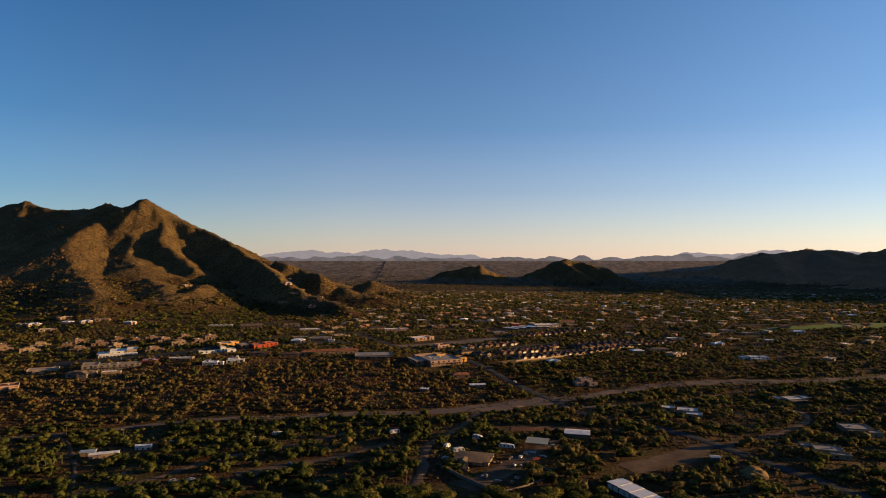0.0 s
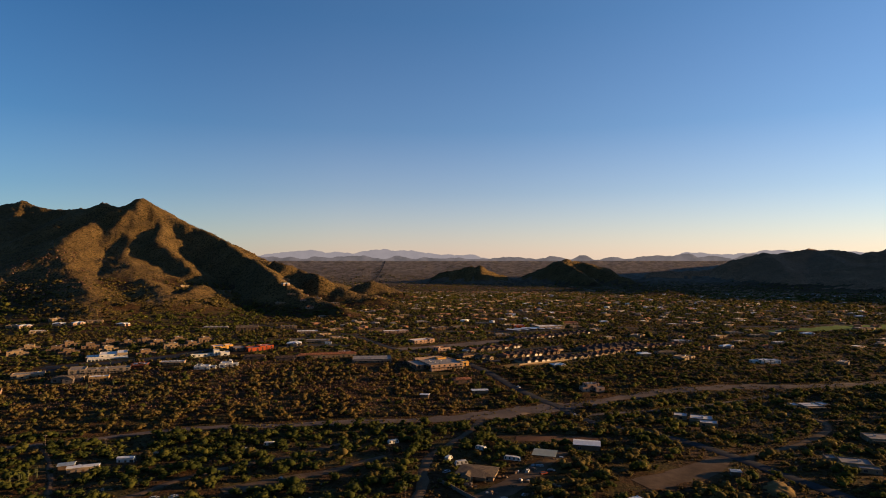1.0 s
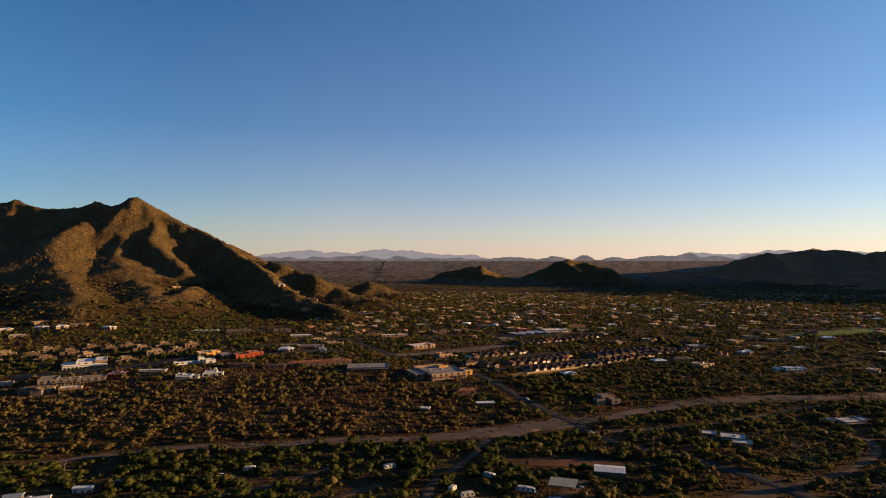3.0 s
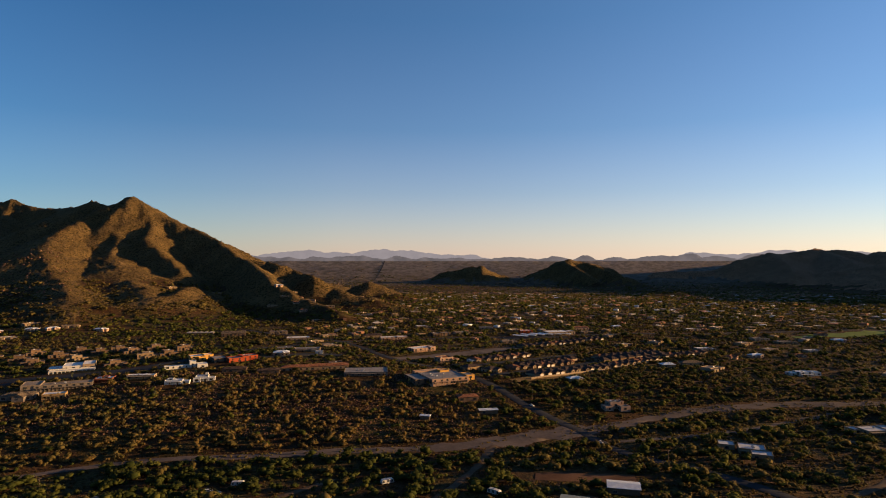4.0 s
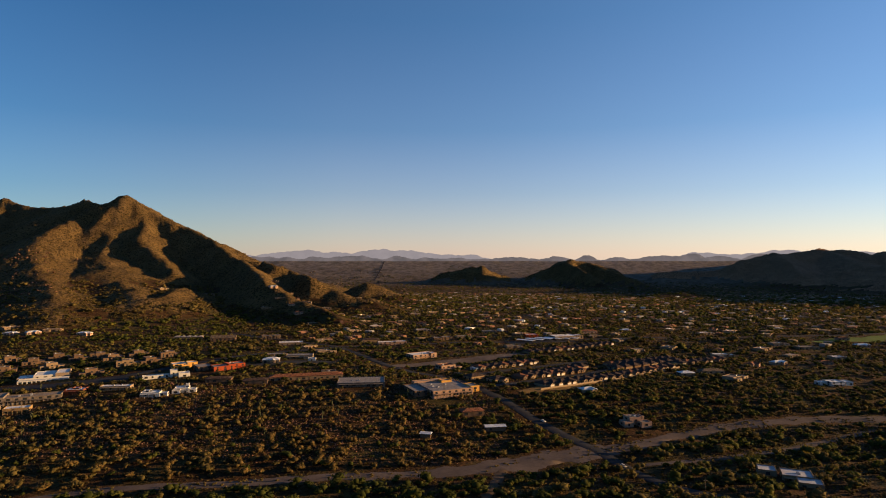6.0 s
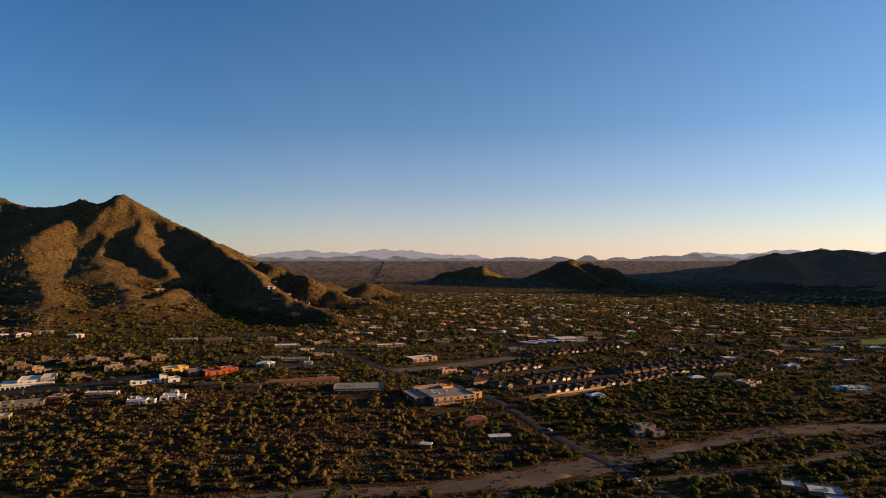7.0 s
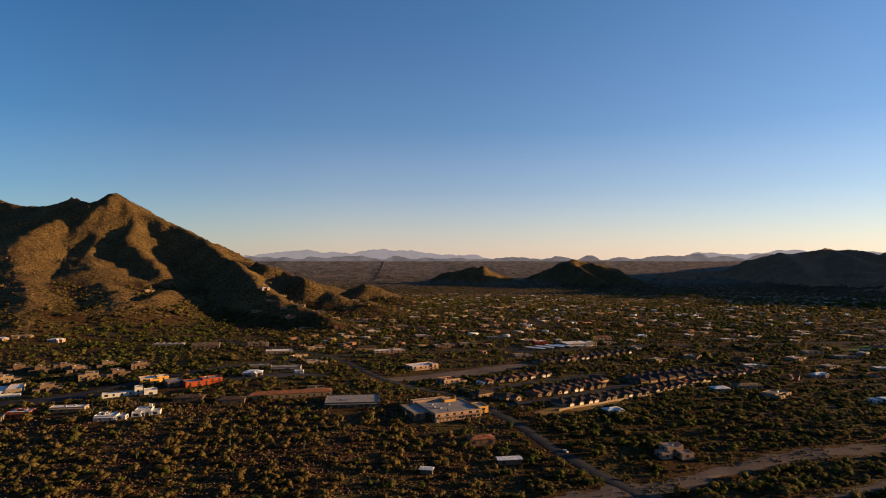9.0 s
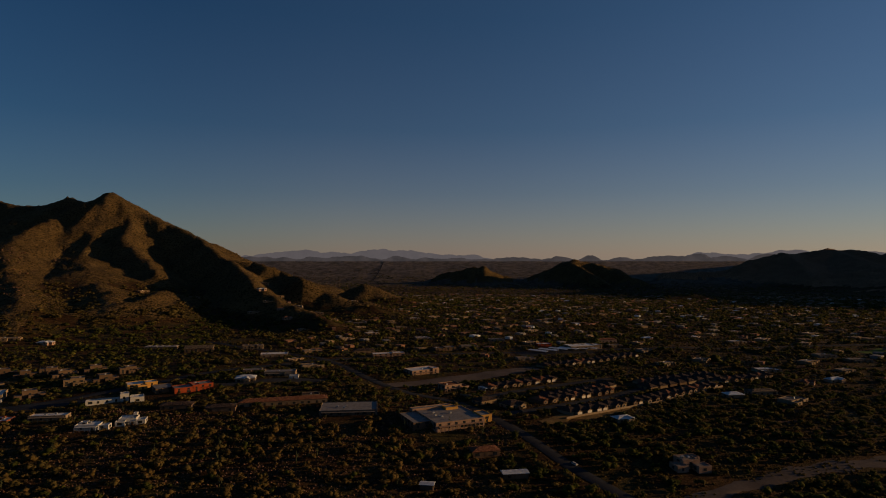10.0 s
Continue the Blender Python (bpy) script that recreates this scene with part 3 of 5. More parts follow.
TIMBER = wall_mat("weathered_timber", (0.108, 0.0792, 0.0576), 0.25)
STEEL = material("galvanised_steel", plainly((0.28, 0.28, 0.28), (0.4, 0.4, 0.4), 1.0, "Object"), 0.5, 0.5, 0.6)
RUBBER = material("tyre_rubber", plainly((0.02, 0.02, 0.02), (0.03, 0.03, 0.03), 3.0, "Object"), 0.8)


class Shape:
    """Collects quads for one mesh."""

    def __init__(self):
        self.v, self.f = [], []

    def quad(self, a, b, c, d):
        n = len(self.v)
        self.v += [a, b, c, d]
        self.f.append((n, n + 1, n + 2, n + 3))
        return self

    def box(self, x0, x1, y0, y1, z0, z1, taper=0.0):
        t = taper
        p = [(x0, y0, z0), (x1, y0, z0), (x1, y1, z0), (x0, y1, z0), (x0 + t, y0 + t, z1), (x1 - t, y0 + t, z1), (x1 - t, y1 - t, z1), (x0 + t, y1 - t, z1)]
        n = len(self.v)
        self.v += p
        self.f += [tuple(n + k for k in q) for q in ((0, 3, 2, 1), (4, 5, 6, 7), (0, 1, 5, 4), (1, 2, 6, 5), (2, 3, 7, 6), (3, 0, 4, 7))]
        return self

    def tube(self, line, radii, sides=6):
        """A tapered tube along a line of points."""
        n0 = len(self.v)
        for k, (p, r) in enumerate(zip(line, radii)):
            a = Vector(line[min(k + 1, len(line) - 1)]) - Vector(line[max(k - 1, 0)])
            q = a.to_track_quat("Z", "Y")
            for s in range(sides):
                g = 2 * math.pi * s / sides
                self.v.append(tuple(Vector(p) + q @ Vector((r * math.cos(g), r * math.sin(g), 0))))
        for k in range(len(line) - 1):
            for s in range(sides):
                a, b = n0 + k * sides + s, n0 + k * sides + (s + 1) % sides
                self.f.append((a, b, b + sides, a + sides))
        top = n0 + (len(line) - 1) * sides
        for s in range(1, sides - 1, 2):
            self.f.append((top, top + s, top + s + 1, top + min(s + 2, sides - 1)) if s + 2 < sides else (top, top + s, top + s + 1, top + s + 1))
        return self

    def mesh(self, name, mat, smooth=False):
        me = bpy.data.meshes.new(name)
        faces = [f if len(set(f)) == 4 else tuple(dict.fromkeys(f)) for f in self.f]
        me.from_pydata(self.v, [], faces)
        me.materials.append(mat)
        if smooth:
            me.polygons.foreach_set("use_smooth", np.ones(len(me.polygons), bool))
        me.update()
        return me


def part(name, shape, mat, parent, label="", at=None, smooth=False):
    """One mesh object under a thing or a part. shape: a Shape, or mesh data to share."""
    ob = new(name, shape.mesh(name, mat, smooth) if isinstance(shape, Shape) else shape)
    ob.parent = parent
    if at is not None:
        ob.matrix_basis = at
    if label:
        ob["label"] = label
    return ob


def thing(name, x, y, rot, label, category, group="", keep=6.0, z=None):
    """An Empty on the ground that carries a thing's parts; nothing grows within keep metres."""
    ob = new(name)
    x, y = M * x, M * y
    ob.matrix_basis = pose(x, y, land_at(x, y) if z is None else z, 0, 0, rot)
    if keep:
        CLEAR.append((np.array([[x, y]]), np.array([keep])))
    return tagged(ob, label, category, group)


def window_frame_mesh(w, h):
    s = Shape()
    s.box(-w / 2, w / 2, -0.07, 0.05, -h / 2, -h / 2 + 0.1).box(-w / 2, w / 2, -0.07, 0.05, h / 2 - 0.1, h / 2)
    s.box(-w / 2, -w / 2 + 0.1, -0.06, 0.05, -h / 2 + 0.1, h / 2 - 0.1).box(w / 2 - 0.1, w / 2, -0.06, 0.05, -h / 2 + 0.1, h / 2 - 0.1)
    return s.box(-0.04, 0.04, -0.05, 0.04, -h / 2 + 0.1, h / 2 - 0.1).mesh("window", FRAME)


def pane_mesh(w, h):
    return Shape().box(-w / 2 + 0.1, w / 2 - 0.1, -0.03, 0.03, -h / 2 + 0.1, h / 2 - 0.1).mesh("pane", GLASS)


FAR_WINDOWS = [Shape().box(-w / 2, w / 2, -0.05, 0.05, -h / 2, h / 2).box(-w / 2 - 0.1, w / 2 + 0.1, -0.12, 0.05, -h / 2 - 0.12, -h / 2).mesh("window", GLASS) for w, h in ((2.0, 1.5), (2.8, 1.7), (1.5, 1.7))]
WINDOWS = [(window_frame_mesh(w, h), pane_mesh(w, h)) for w, h in ((1.5, 1.3), (2.2, 1.5), (1.0, 1.5))]
DOOR = Shape().box(-0.5, 0.5, -0.06, 0.05, 0, 2.05).box(-0.62, -0.5, -0.09, 0.05, 0, 2.17).box(0.5, 0.62, -0.09, 0.05, 0, 2.17).box(-0.5, 0.5, -0.09, 0.05, 2.05, 2.17).mesh("door", DOORWOOD)
GATE_DOOR = Shape()
for k in range(4):
    GATE_DOOR.box(-2.4, 2.4, -0.06, 0.05, 0.56 * k, 0.56 * k + 0.53, 0.01)
GATE_DOOR = GATE_DOOR.mesh("garage_door", GARAGE)
COOLER = Shape().box(-0.8, 0.8, -0.6, 0.6, 0.15, 1.0, 0.04).box(-0.75, 0.75, -0.55, 0.55, 0, 0.15).box(-0.4, 0.4, -0.4, 0.4, 1.0, 1.1, 0.08).mesh("air_conditioner", STEEL)


def openings(root, cx, cy, w, d, h, r, sides="srw", door=False, gap=5.6, panes=True):
    """Windows (and a door) in the walls of one block. Sides: s faces local -y, r +x, w -x, n +y."""
    panes = panes and root.matrix_basis.translation.y < 470
    spots = {"s": (w, cx, cy - d / 2, 0), "n": (w, cx, cy + d / 2, 180), "r": (d, cx + w / 2, cy, 90), "w": (d, cx - w / 2, cy, -90)}
    for side in sides:
        length, ox, oy, turn = spots[side]
        count = max(1, int(length / gap))
        floors = 2 if h > 4.2 else 1
        for k in range(count):
            u = (k + 0.5) * length / count - length / 2 + r.uniform(-0.4, 0.4)
            a = radians(turn)
            for fl in range(floors):
                here = Matrix.Translation((ox + u * math.cos(a), oy + u * math.sin(a), 1.3 + 2.0 * fl)) @ Matrix.Rotation(a, 4, "Z")
                if door and side == "s" and fl == 0 and k == count // 2:
                    part("door", DOOR, None, root, at=Matrix.Translation((0, 0, -1.55)) @ here)
                    continue
                kind = int(r.integers(0, 3))
                if panes:
                    part("pane", WINDOWS[kind][1], None, part("window", WINDOWS[kind][0], None, root, at=here))
                else:
                    part("window", FAR_WINDOWS[kind], None, root, at=here)


def flat_block(root, cx, cy, w, d, h, wall, roof, drop=2.0, parapet=0.5):
    """Walls with a parapet, and the flat roof inside it."""
    s, x0, x1, y0, y1, i = Shape(), cx - w / 2, cx + w / 2, cy - d / 2, cy + d / 2, 0.32
    ring = [(x0, y0), (x1, y0), (x1, y1), (x0, y1)]
    inner = [(x0 + i, y0 + i), (x1 - i, y0 + i), (x1 - i, y1 - i), (x0 + i, y1 - i)]
    for k in range(4):
        (ax, ay), (bx, by), (px, py), (qx, qy) = ring[k], ring[(k + 1) % 4], inner[k], inner[(k + 1) % 4]
        s.quad((ax, ay, -drop), (bx, by, -drop), (bx, by, h), (ax, ay, h))
        s.quad((ax, ay, h), (bx, by, h), (qx, qy, h + 0.03), (px, py, h + 0.03))
        s.quad((px, py, h + 0.03), (qx, qy, h + 0.03), (qx, qy, h - parapet - 0.2), (px, py, h - parapet - 0.2))
    part("wall", s, wall, root)
    part("roof", Shape().box(x0 + i, x1 - i, y0 + i, y1 - i, h - parapet - 0.15, h - parapet), roof, root)


def flat_house(x, y, rot, blocks, wall, roof, label, category="house", group="", name="house", sides="srw", units=1, keep=None, panes=True, walls=None, seed=0, porch=True, deep=1.2, high=0.9):
    """A flat-roofed adobe building. blocks: (cx, cy, width, depth, height)."""
    r = np.random.default_rng(int(abs(x * 13 + y * 7)) + seed)
    blocks = [(M * b[0], deep * M * b[1], M * b[2], deep * M * b[3], 2.5 + high * (b[4] - 2.5)) for b in blocks]
    root = thing(name, x, y, rot, label, category, group, 0)
    for n, (cx, cy, w, d, h) in enumerate(blocks):
        flat_block(root, cx, cy, w, d, h, walls[n] if walls else wall, roof)
        openings(root, cx, cy, w, d, h, r, sides, n == 0, panes=panes)
        px, py = (root.matrix_basis @ Vector((cx, cy, 0)))[:2]
        CLEAR.append((np.array([[px - 0.2 * w, py], [px + 0.2 * w, py], [px, py - 0.5 * d - 9]]), np.array([0.34 * max(w, d)] * 2 + [0.3 * w])))
    cx, cy, w, d, h = blocks[0]
    if porch and w > 10:
        s, y0, n = Shape(), cy - d / 2, int(w / 3.4)
        s.box(cx - 0.46 * w, cx + 0.46 * w, y0 - 2.6, y0 - 0.02, 2.2, 2.42)
        for k in range(n + 1):
            px = cx - 0.44 * w + 0.88 * w * k / n
            s.box(px - 0.14, px + 0.14, y0 - 2.5, y0 - 2.22, -1.5, 2.2)
        part("porch", s, walls[0] if walls else wall, root)
    for k in range(units):
        part("air_conditioner", COOLER, None, root, "grey rooftop cooler", Matrix.Translation((cx + r.uniform(-0.3, 0.3) * w, cy + r.uniform(-0.25, 0.25) * d, h - 0.5)))
    return root


def hip_roof(w, d, rise_, eave, over, ridge):
    """Closed hip roof with an eave thickness; ridge: length of the ridge along x (0: pyramid; w: gables)."""
    s, a, b = Shape(), w / 2 + over, d / 2 + over
    g = ridge / 2 if ridge < w else a
    lo, hi = eave, eave + 0.22
    c = [(-a, -b), (a, -b), (a, b), (-a, b)]
    for k in range(4):
        (ax, ay), (bx, by) = c[k], c[(k + 1) % 4]
        s.quad((ax, ay, lo), (bx, by, lo), (bx, by, hi), (ax, ay, hi))
    s.quad(*[(px, py, lo) for px, py in c[::-1]])
    s.quad((-a, -b, hi), (a, -b, hi), (g, 0, hi + rise_), (-g, 0, hi + rise_))
    s.quad((a, b, hi), (-a, b, hi), (-g, 0, hi + rise_), (g, 0, hi + rise_))
    s.quad((a, -b, hi), (a, b, hi), (g, 0, hi + rise_), (g, 0, hi + rise_))
    s.quad((-a, b, hi), (-a, -b, hi), (-g, 0, hi + rise_), (-g, 0, hi + rise_))
    return s


def box_walls(w, d, h, drop=2.0, cx=0.0, cy=0.0):
    return Shape().box(cx - w / 2, cx + w / 2, cy - d / 2, cy + d / 2, -drop, h)


def pitched_house(x, y, rot, w, d, h, rise_, roof, wall, label, category="house", group="", name="house", ridge=None, wing=None, garage=False, keep=None, panes=True, sides="srw", scale=M):
    """A house under a hip or gable roof, with an optional gabled wing towards local -y."""
    w, d, ridge = scale * w, scale * d, None if ridge is None else scale * ridge
    r = np.random.default_rng(int(abs(x * 11 + y * 5)))
    root = thing(name, x, y, rot, label, category, group, keep or 0.42 * max(w, d))
    part("wall", box_walls(w, d, h + 0.1), wall, root)
    part("roof", hip_roof(w, d, rise_, h, 0.55, max(0.0, w - d) if ridge is None else ridge), roof, root)
    openings(root, 0, 0, w, d, h, r, sides, True, panes=panes)
    if wing:
        wx, ww, wd = wing
        cy = -d / 2 - wd / 2 + 0.01
        part("wall", box_walls(ww, wd, h + 0.1, 2.0, wx, cy), wall, root)
        s, a = Shape(), ww / 2 + 0.45
        y0, y1, top = -d / 2 - wd - 0.5, -d / 2 + 2.5, h + 0.2 + ww * 0.27
        s.quad((wx - a, y0, h), (wx, y0, top), (wx, y1, top), (wx - a, y1, h)).quad((wx, y0, top), (wx + a, y0, h), (wx + a, y1, h), (wx, y1, top))
        s.quad((wx - a, y0, h - 0.2), (wx, y0, top - 0.22), (wx, y0, top), (wx - a, y0, h)).quad((wx, y0, top - 0.22), (wx + a, y0, h - 0.2), (wx + a, y0, h), (wx, y0, top))
        part("roof", s, roof, root)
        yf = -d / 2 - wd
        part("gable", Shape().quad((wx - ww / 2, yf, h + 0.1), (wx + ww / 2, yf, h + 0.1), (wx, yf, top - 0.2), (wx, yf, top - 0.2)), wall, root)
        here = Matrix.Translation((wx, yf - 0.02, 0.0))
        if garage:
            part("garage_door", GATE_DOOR, None, root, "pale panelled garage door", here)
        else:
            wo = part("window", WINDOWS[1][0], None, root, at=here @ Matrix.Translation((0, 0, 1.55)))
            part("pane", WINDOWS[1][1], None, wo)
    return root


def open_shed(x, y, rot, w, d, h, fall, roof, label):
    """A shade roof on posts."""
    w, d = M * w, M * d
    root = thing("shade_shed", x, y, rot, label, "shed", "", 0.5 * w)
    s = Shape()
    n0 = [(-w / 2, -d / 2, h), (w / 2, -d / 2, h), (w / 2, d / 2, h + fall), (-w / 2, d / 2, h + fall)]
    s.quad(*n0).quad(*[(a, b, c - 0.14) for a, b, c in n0[::-1]])
    for k in range(4):
        p, q = n0[k], n0[(k + 1) % 4]
        s.quad((p[0], p[1], p[2] - 0.14), (q[0], q[1], q[2] - 0.14), q, p)
    part("roof", s, roof, root)
    for px in (-w / 2 + 0.4, 0, w / 2 - 0.4):
        for py, top in ((-d / 2 + 0.4, h), (d / 2 - 0.4, h + fall)):
            part("post", Shape().box(px - 0.1, px + 0.1, py - 0.1, py + 0.1, -1, top - 0.1), TIMBER, root)
    return root


def mobile_home(x, y, rot, length, width, roof, wall, label):
    length, width = M * length, M * width
    root = thing("mobile_home", x, y, rot, label, "mobile home", "", 0.5 * length)
    r = np.random.default_rng(int(abs(x + y)))
    part("skirting", Shape().box(-length / 2 + 0.1, length / 2 - 0.1, -width / 2 + 0.1, width / 2 - 0.1, -1, 0.6), BROWN, root)
    part("body", Shape().box(-length / 2, length / 2, -width / 2, width / 2, 0.6, 3.1), wall, root)
    part("roof", hip_roof(length, width, 0.5, 3.1, 0.2, length), roof, root)
    openings(root, 0, 0, length, width, 3.0, r, "srw", True, 3.2)
    part("step", Shape().box(-0.7, 0.7, -width / 2 - 1.1, -width / 2 - 0.1, -0.5, 0.3).box(-0.7, 0.7, -width / 2 - 0.6, -width / 2 - 0.1, 0.3, 0.55), TIMBER, root)
    return root


def wheel(root, x, y, r, w=0.22):
    line = [(x, y - w / 2, r), (x, y - w / 2 + 0.04, r), (x, y + w / 2 - 0.04, r), (x, y + w / 2, r)]
    wo = part("wheel", Shape().tube(line, [r * 0.7, r, r, r * 0.7], 12), RUBBER, root)
    side = y - w / 2 - 0.015 if y < 0 else y + w / 2 + 0.015
    part("rim", Shape().tube([(x, y, r), (x, side, r)], [r * 0.6, r * 0.5], 10), STEEL, wo)


def trailer(x, y, rot, length, label, paint):
    """A caravan with rounded ends."""
    length = 1.1 * length
    root = thing("caravan", x, y, rot, label, "caravan", "", 0.5 * length)
    r = np.random.default_rng(int(abs(3 * x + y)))
    s, w, L = Shape(), 1.2, length / 2
    prof = [(-L, 0.7), (-L - 0.15, 1.4), (-L + 0.05, 2.4), (-L + 0.5, 2.85), (0, 2.95), (L - 0.5, 2.85), (L - 0.05, 2.4), (L + 0.12, 1.5), (L, 0.7)]
    for (ax, az), (bx, bz) in zip(prof, prof[1:]):
        s.quad((ax, -w, az), (bx, -w, bz), (bx, w, bz), (ax, w, az))
        s.quad((ax, -w, 0.7), (bx, -w, 0.7), (bx, -w, bz), (ax, -w, az)).quad((bx, w, 0.7), (ax, w, 0.7), (ax, w, az), (bx, w, bz))
    s.quad((-L, -w, 0.7), (-L, w, 0.7), (L, w, 0.7), (L, -w, 0.7))
    part("body", s, paint, root)
    part("stripe", Shape().box(-L + 0.3, L - 0.3, -w - 0.012, -w - 0.004, 1.1, 1.35), METAL_BLUE, root)
    for k in range(max(2, int(length / 2.2))):
        u = -L + 1.0 + k * (length - 2) / max(1, int(length / 2.2) - 1)
        wo = part("window", WINDOWS[2][0], None, root, at=Matrix.Translation((u, -w, 1.9)))
        part("pane", WINDOWS[2][1], None, wo)
    for px in (-0.5, 0.5):
        for py in (-0.95, 0.95):
            wheel(root, px, py, 0.36)
    part("drawbar", Shape().box(L, L + 1.3, -0.08, 0.08, 0.5, 0.65), STEEL, root)
    part("vent", Shape().box(-0.35, 0.35, -0.35, 0.35, 2.93, 3.1), STEEL, root)
    return root


def vehicle(x, y, rot, paint, label, category="car", pickup=False):
    root = thing("pickup_truck" if pickup else "car", x, y, rot, label, category, "", 3.5)
    lo = Shape().box(-2.3, 2.3, -0.9, 0.9, 0.35, 0.65, -0.02).box(-2.3, 2.3, -0.9, 0.9, 0.65, 1.0, 0.07)
    part("body", lo, paint, root)
    x0, x1 = (-0.5, 1.2) if pickup else (-1.9, 1.1)
    part("windows", Shape().box(x0, x1, -0.83, 0.83, 1.0, 1.45, 0.18), GLASS, root)
    part("roof", Shape().box(x0 + 0.2, x1 - 0.25, -0.66, 0.66, 1.45, 1.52, 0.06), paint, root)
    if pickup:
        part("cargo_bed", Shape().box(-2.25, -0.6, -0.88, -0.78, 1.0, 1.2).box(-2.25, -0.6, 0.78, 0.88, 1.0, 1.2).box(-2.28, -2.18, -0.88, 0.88, 1.0, 1.2), paint, root)
    for px in (-1.4, 1.4):
        for py in (-0.82, 0.82):
            wheel(root, px, py, 0.34)
    for py in (-0.65, 0.65):
        part("headlight", Shape().box(2.24, 2.31, py - 0.17, py + 0.17, 0.68, 0.85), WHITE, root)
        part("tail_light", Shape().box(-2.31, -2.24, py - 0.12, py + 0.12, 0.7, 0.9), RED, root)
    return root
# ---------------------------------------------------------------- yards before the wash
def storage_row():
    """Storage garages stepping down a slope under white metal roofs."""
    root = thing("storage_building", 80, 252, -62, "row of brown storage garages under stepped white metal roofs", "building", "", 13)
    for k in range(4):
        u, z = -12.4 + 8.2 * k, -0.25 * k
        part("wall", Shape().box(u - 4.05, u + 4.05, -5.0, 5.0, -3, 3.4 + z), BROWN, root)
        part("roof", Shape().box(u - 4.08, u + 4.02, -5.5, 5.5, 3.42 + z, 3.62 + z, 0.05), METAL_WHITE, root, "white ribbed metal roof")
        for m in (-2.0, 2.0):
            part("garage_door", GATE_DOOR, None, root, at=Matrix.Translation((u + m, -5.04, 0.0)) @ Matrix.Diagonal((0.7, 1, 1.15, 1)))
    return root


storage_row()
pitched_house(74, 337, -14, 13, 8.5, 3.4, 1.0, METAL_WHITE, BROWN, "workshop with a low white metal roof beside a dirt yard", "workshop", name="workshop", ridge=13)
open_shed(49, 318, -18, 11.5, 8.5, 3.4, 0.7, METAL_GREEN, "open shade roof of faded green metal on timber posts")
open_shed(15, 290, -20, 8, 5, 3.0, 0.4, SHINGLE, "low timber ramada with a weathered shingle roof")
pitched_house(15, 297, -16, 17, 13, 2.5, 0.9, SHINGLE, TAN, "sprawling old ranch house under weathered brown shingles", "house", wing=(-4, 6, 4))
trailer(33, 316, -22, 9.0, "long white caravan parked by trees", WHITE)
trailer(19, 336, -38, 6.5, "white caravan parked among bushes", WHITE)
trailer(8, 312, 18, 6.5, "white caravan beside the ranch house", WHITE)
trailer(2, 320, 58, 4.5, "small white caravan parked askew", WHITE)
trailer(-28, 354, 28, 6.5, "white box trailer on a scrubby lot", WHITE)
trailer(-96, 355, 8, 6.5, "white caravan under mesquite trees", WHITE)
mobile_home(-171, 309, 20, 13.5, 3.6, METAL_WHITE, SANDY, "long cream mobile home with a pale metal roof")
mobile_home(-158, 323, 8, 8, 3.0, METAL_WHITE, WHITE, "short white mobile home")
pitched_house(-182, 314, 20, 6.5, 4.5, 2.6, 0.8, METAL_BLUE, BROWN, "small shed with a faded blue metal roof", "shed", name="shed", ridge=6.5)
trailer(-148, 333, -20, 4.5, "small cream caravan lit by low sun", SANDY)
vehicle(-71, 290, 12, WHITE, "white pickup truck parked on bare dirt", "truck", True)
vehicle(-73, 294, -30, GLASS, "dark car parked beside a pickup")
vehicle(-103, 340, 60, WHITE, "white car parked by the track")
vehicle(-101, 343, 40, GLASS, "dark car parked by the track")
vehicle(-106, 346, 5, WHITE, "white van parked under trees")
vehicle(-119, 270, 15, WHITE, "white car half hidden by bushes")
vehicle(-112, 272, 40, WHITE, "white car half hidden by bushes")
vehicle(41, 303, -25, BROWN, "rusty old car in a cluttered yard")
vehicle(45, 297, 20, RED, "red-brown old car in a cluttered yard")
vehicle(38, 300, 70, WHITE, "white old car in a cluttered yard")
vehicle(49, 300, -5, GLASS, "dark old car in a cluttered yard")
vehicle(1, 302, 35, METAL_BLUE, "blue car beside the ranch house")
vehicle(24, 268, 10, GLASS, "dark car inside the walled yard")
vehicle(30, 266, 65, BROWN, "brown car inside the walled yard")
vehicle(58, 494, -58, WHITE, "white car on the asphalt road")
vehicle(87, 424, -66, WHITE, "white car crossing the wash on the road")


def yard_wall(points, height, mat, label):
    points = [(M * px, M * py) for px, py in points]
    root = new("yard_wall")
    root.matrix_basis = pose(*points[0], land_at(*points[0]))
    tagged(root, label, "wall")
    z0 = root.matrix_basis.translation.z
    for (ax, ay), (bx, by) in zip(points, points[1:]):
        length = math.hypot(bx - ax, by - ay)
        n = max(1, int(length / 4))
        for k in range(n):
            ux, uy = ax + (bx - ax) * (k + 0.5) / n, ay + (by - ay) * (k + 0.5) / n
            s = Shape().box(-length / n / 2 + 0.02, length / n / 2 - 0.02, -0.14, 0.14, -1.0, height, 0.01).box(-length / n / 2, length / n / 2, -0.18, 0.18, height, height + 0.1)
            part("panel", s, mat, root, at=Matrix.Translation((ux - points[0][0], uy - points[0][1], land_at(ux, uy) - z0)) @ Matrix.Rotation(math.atan2(by - ay, bx - ax), 4, "Z"))
    return root


yard_wall([(-3, 290), (8, 273), (22, 254)], 1.9, STONE, "grey block wall round a cluttered yard")
yard_wall([(22, 254), (35, 262), (46, 271)], 0.7, STONE, "low stone border of a cluttered yard")


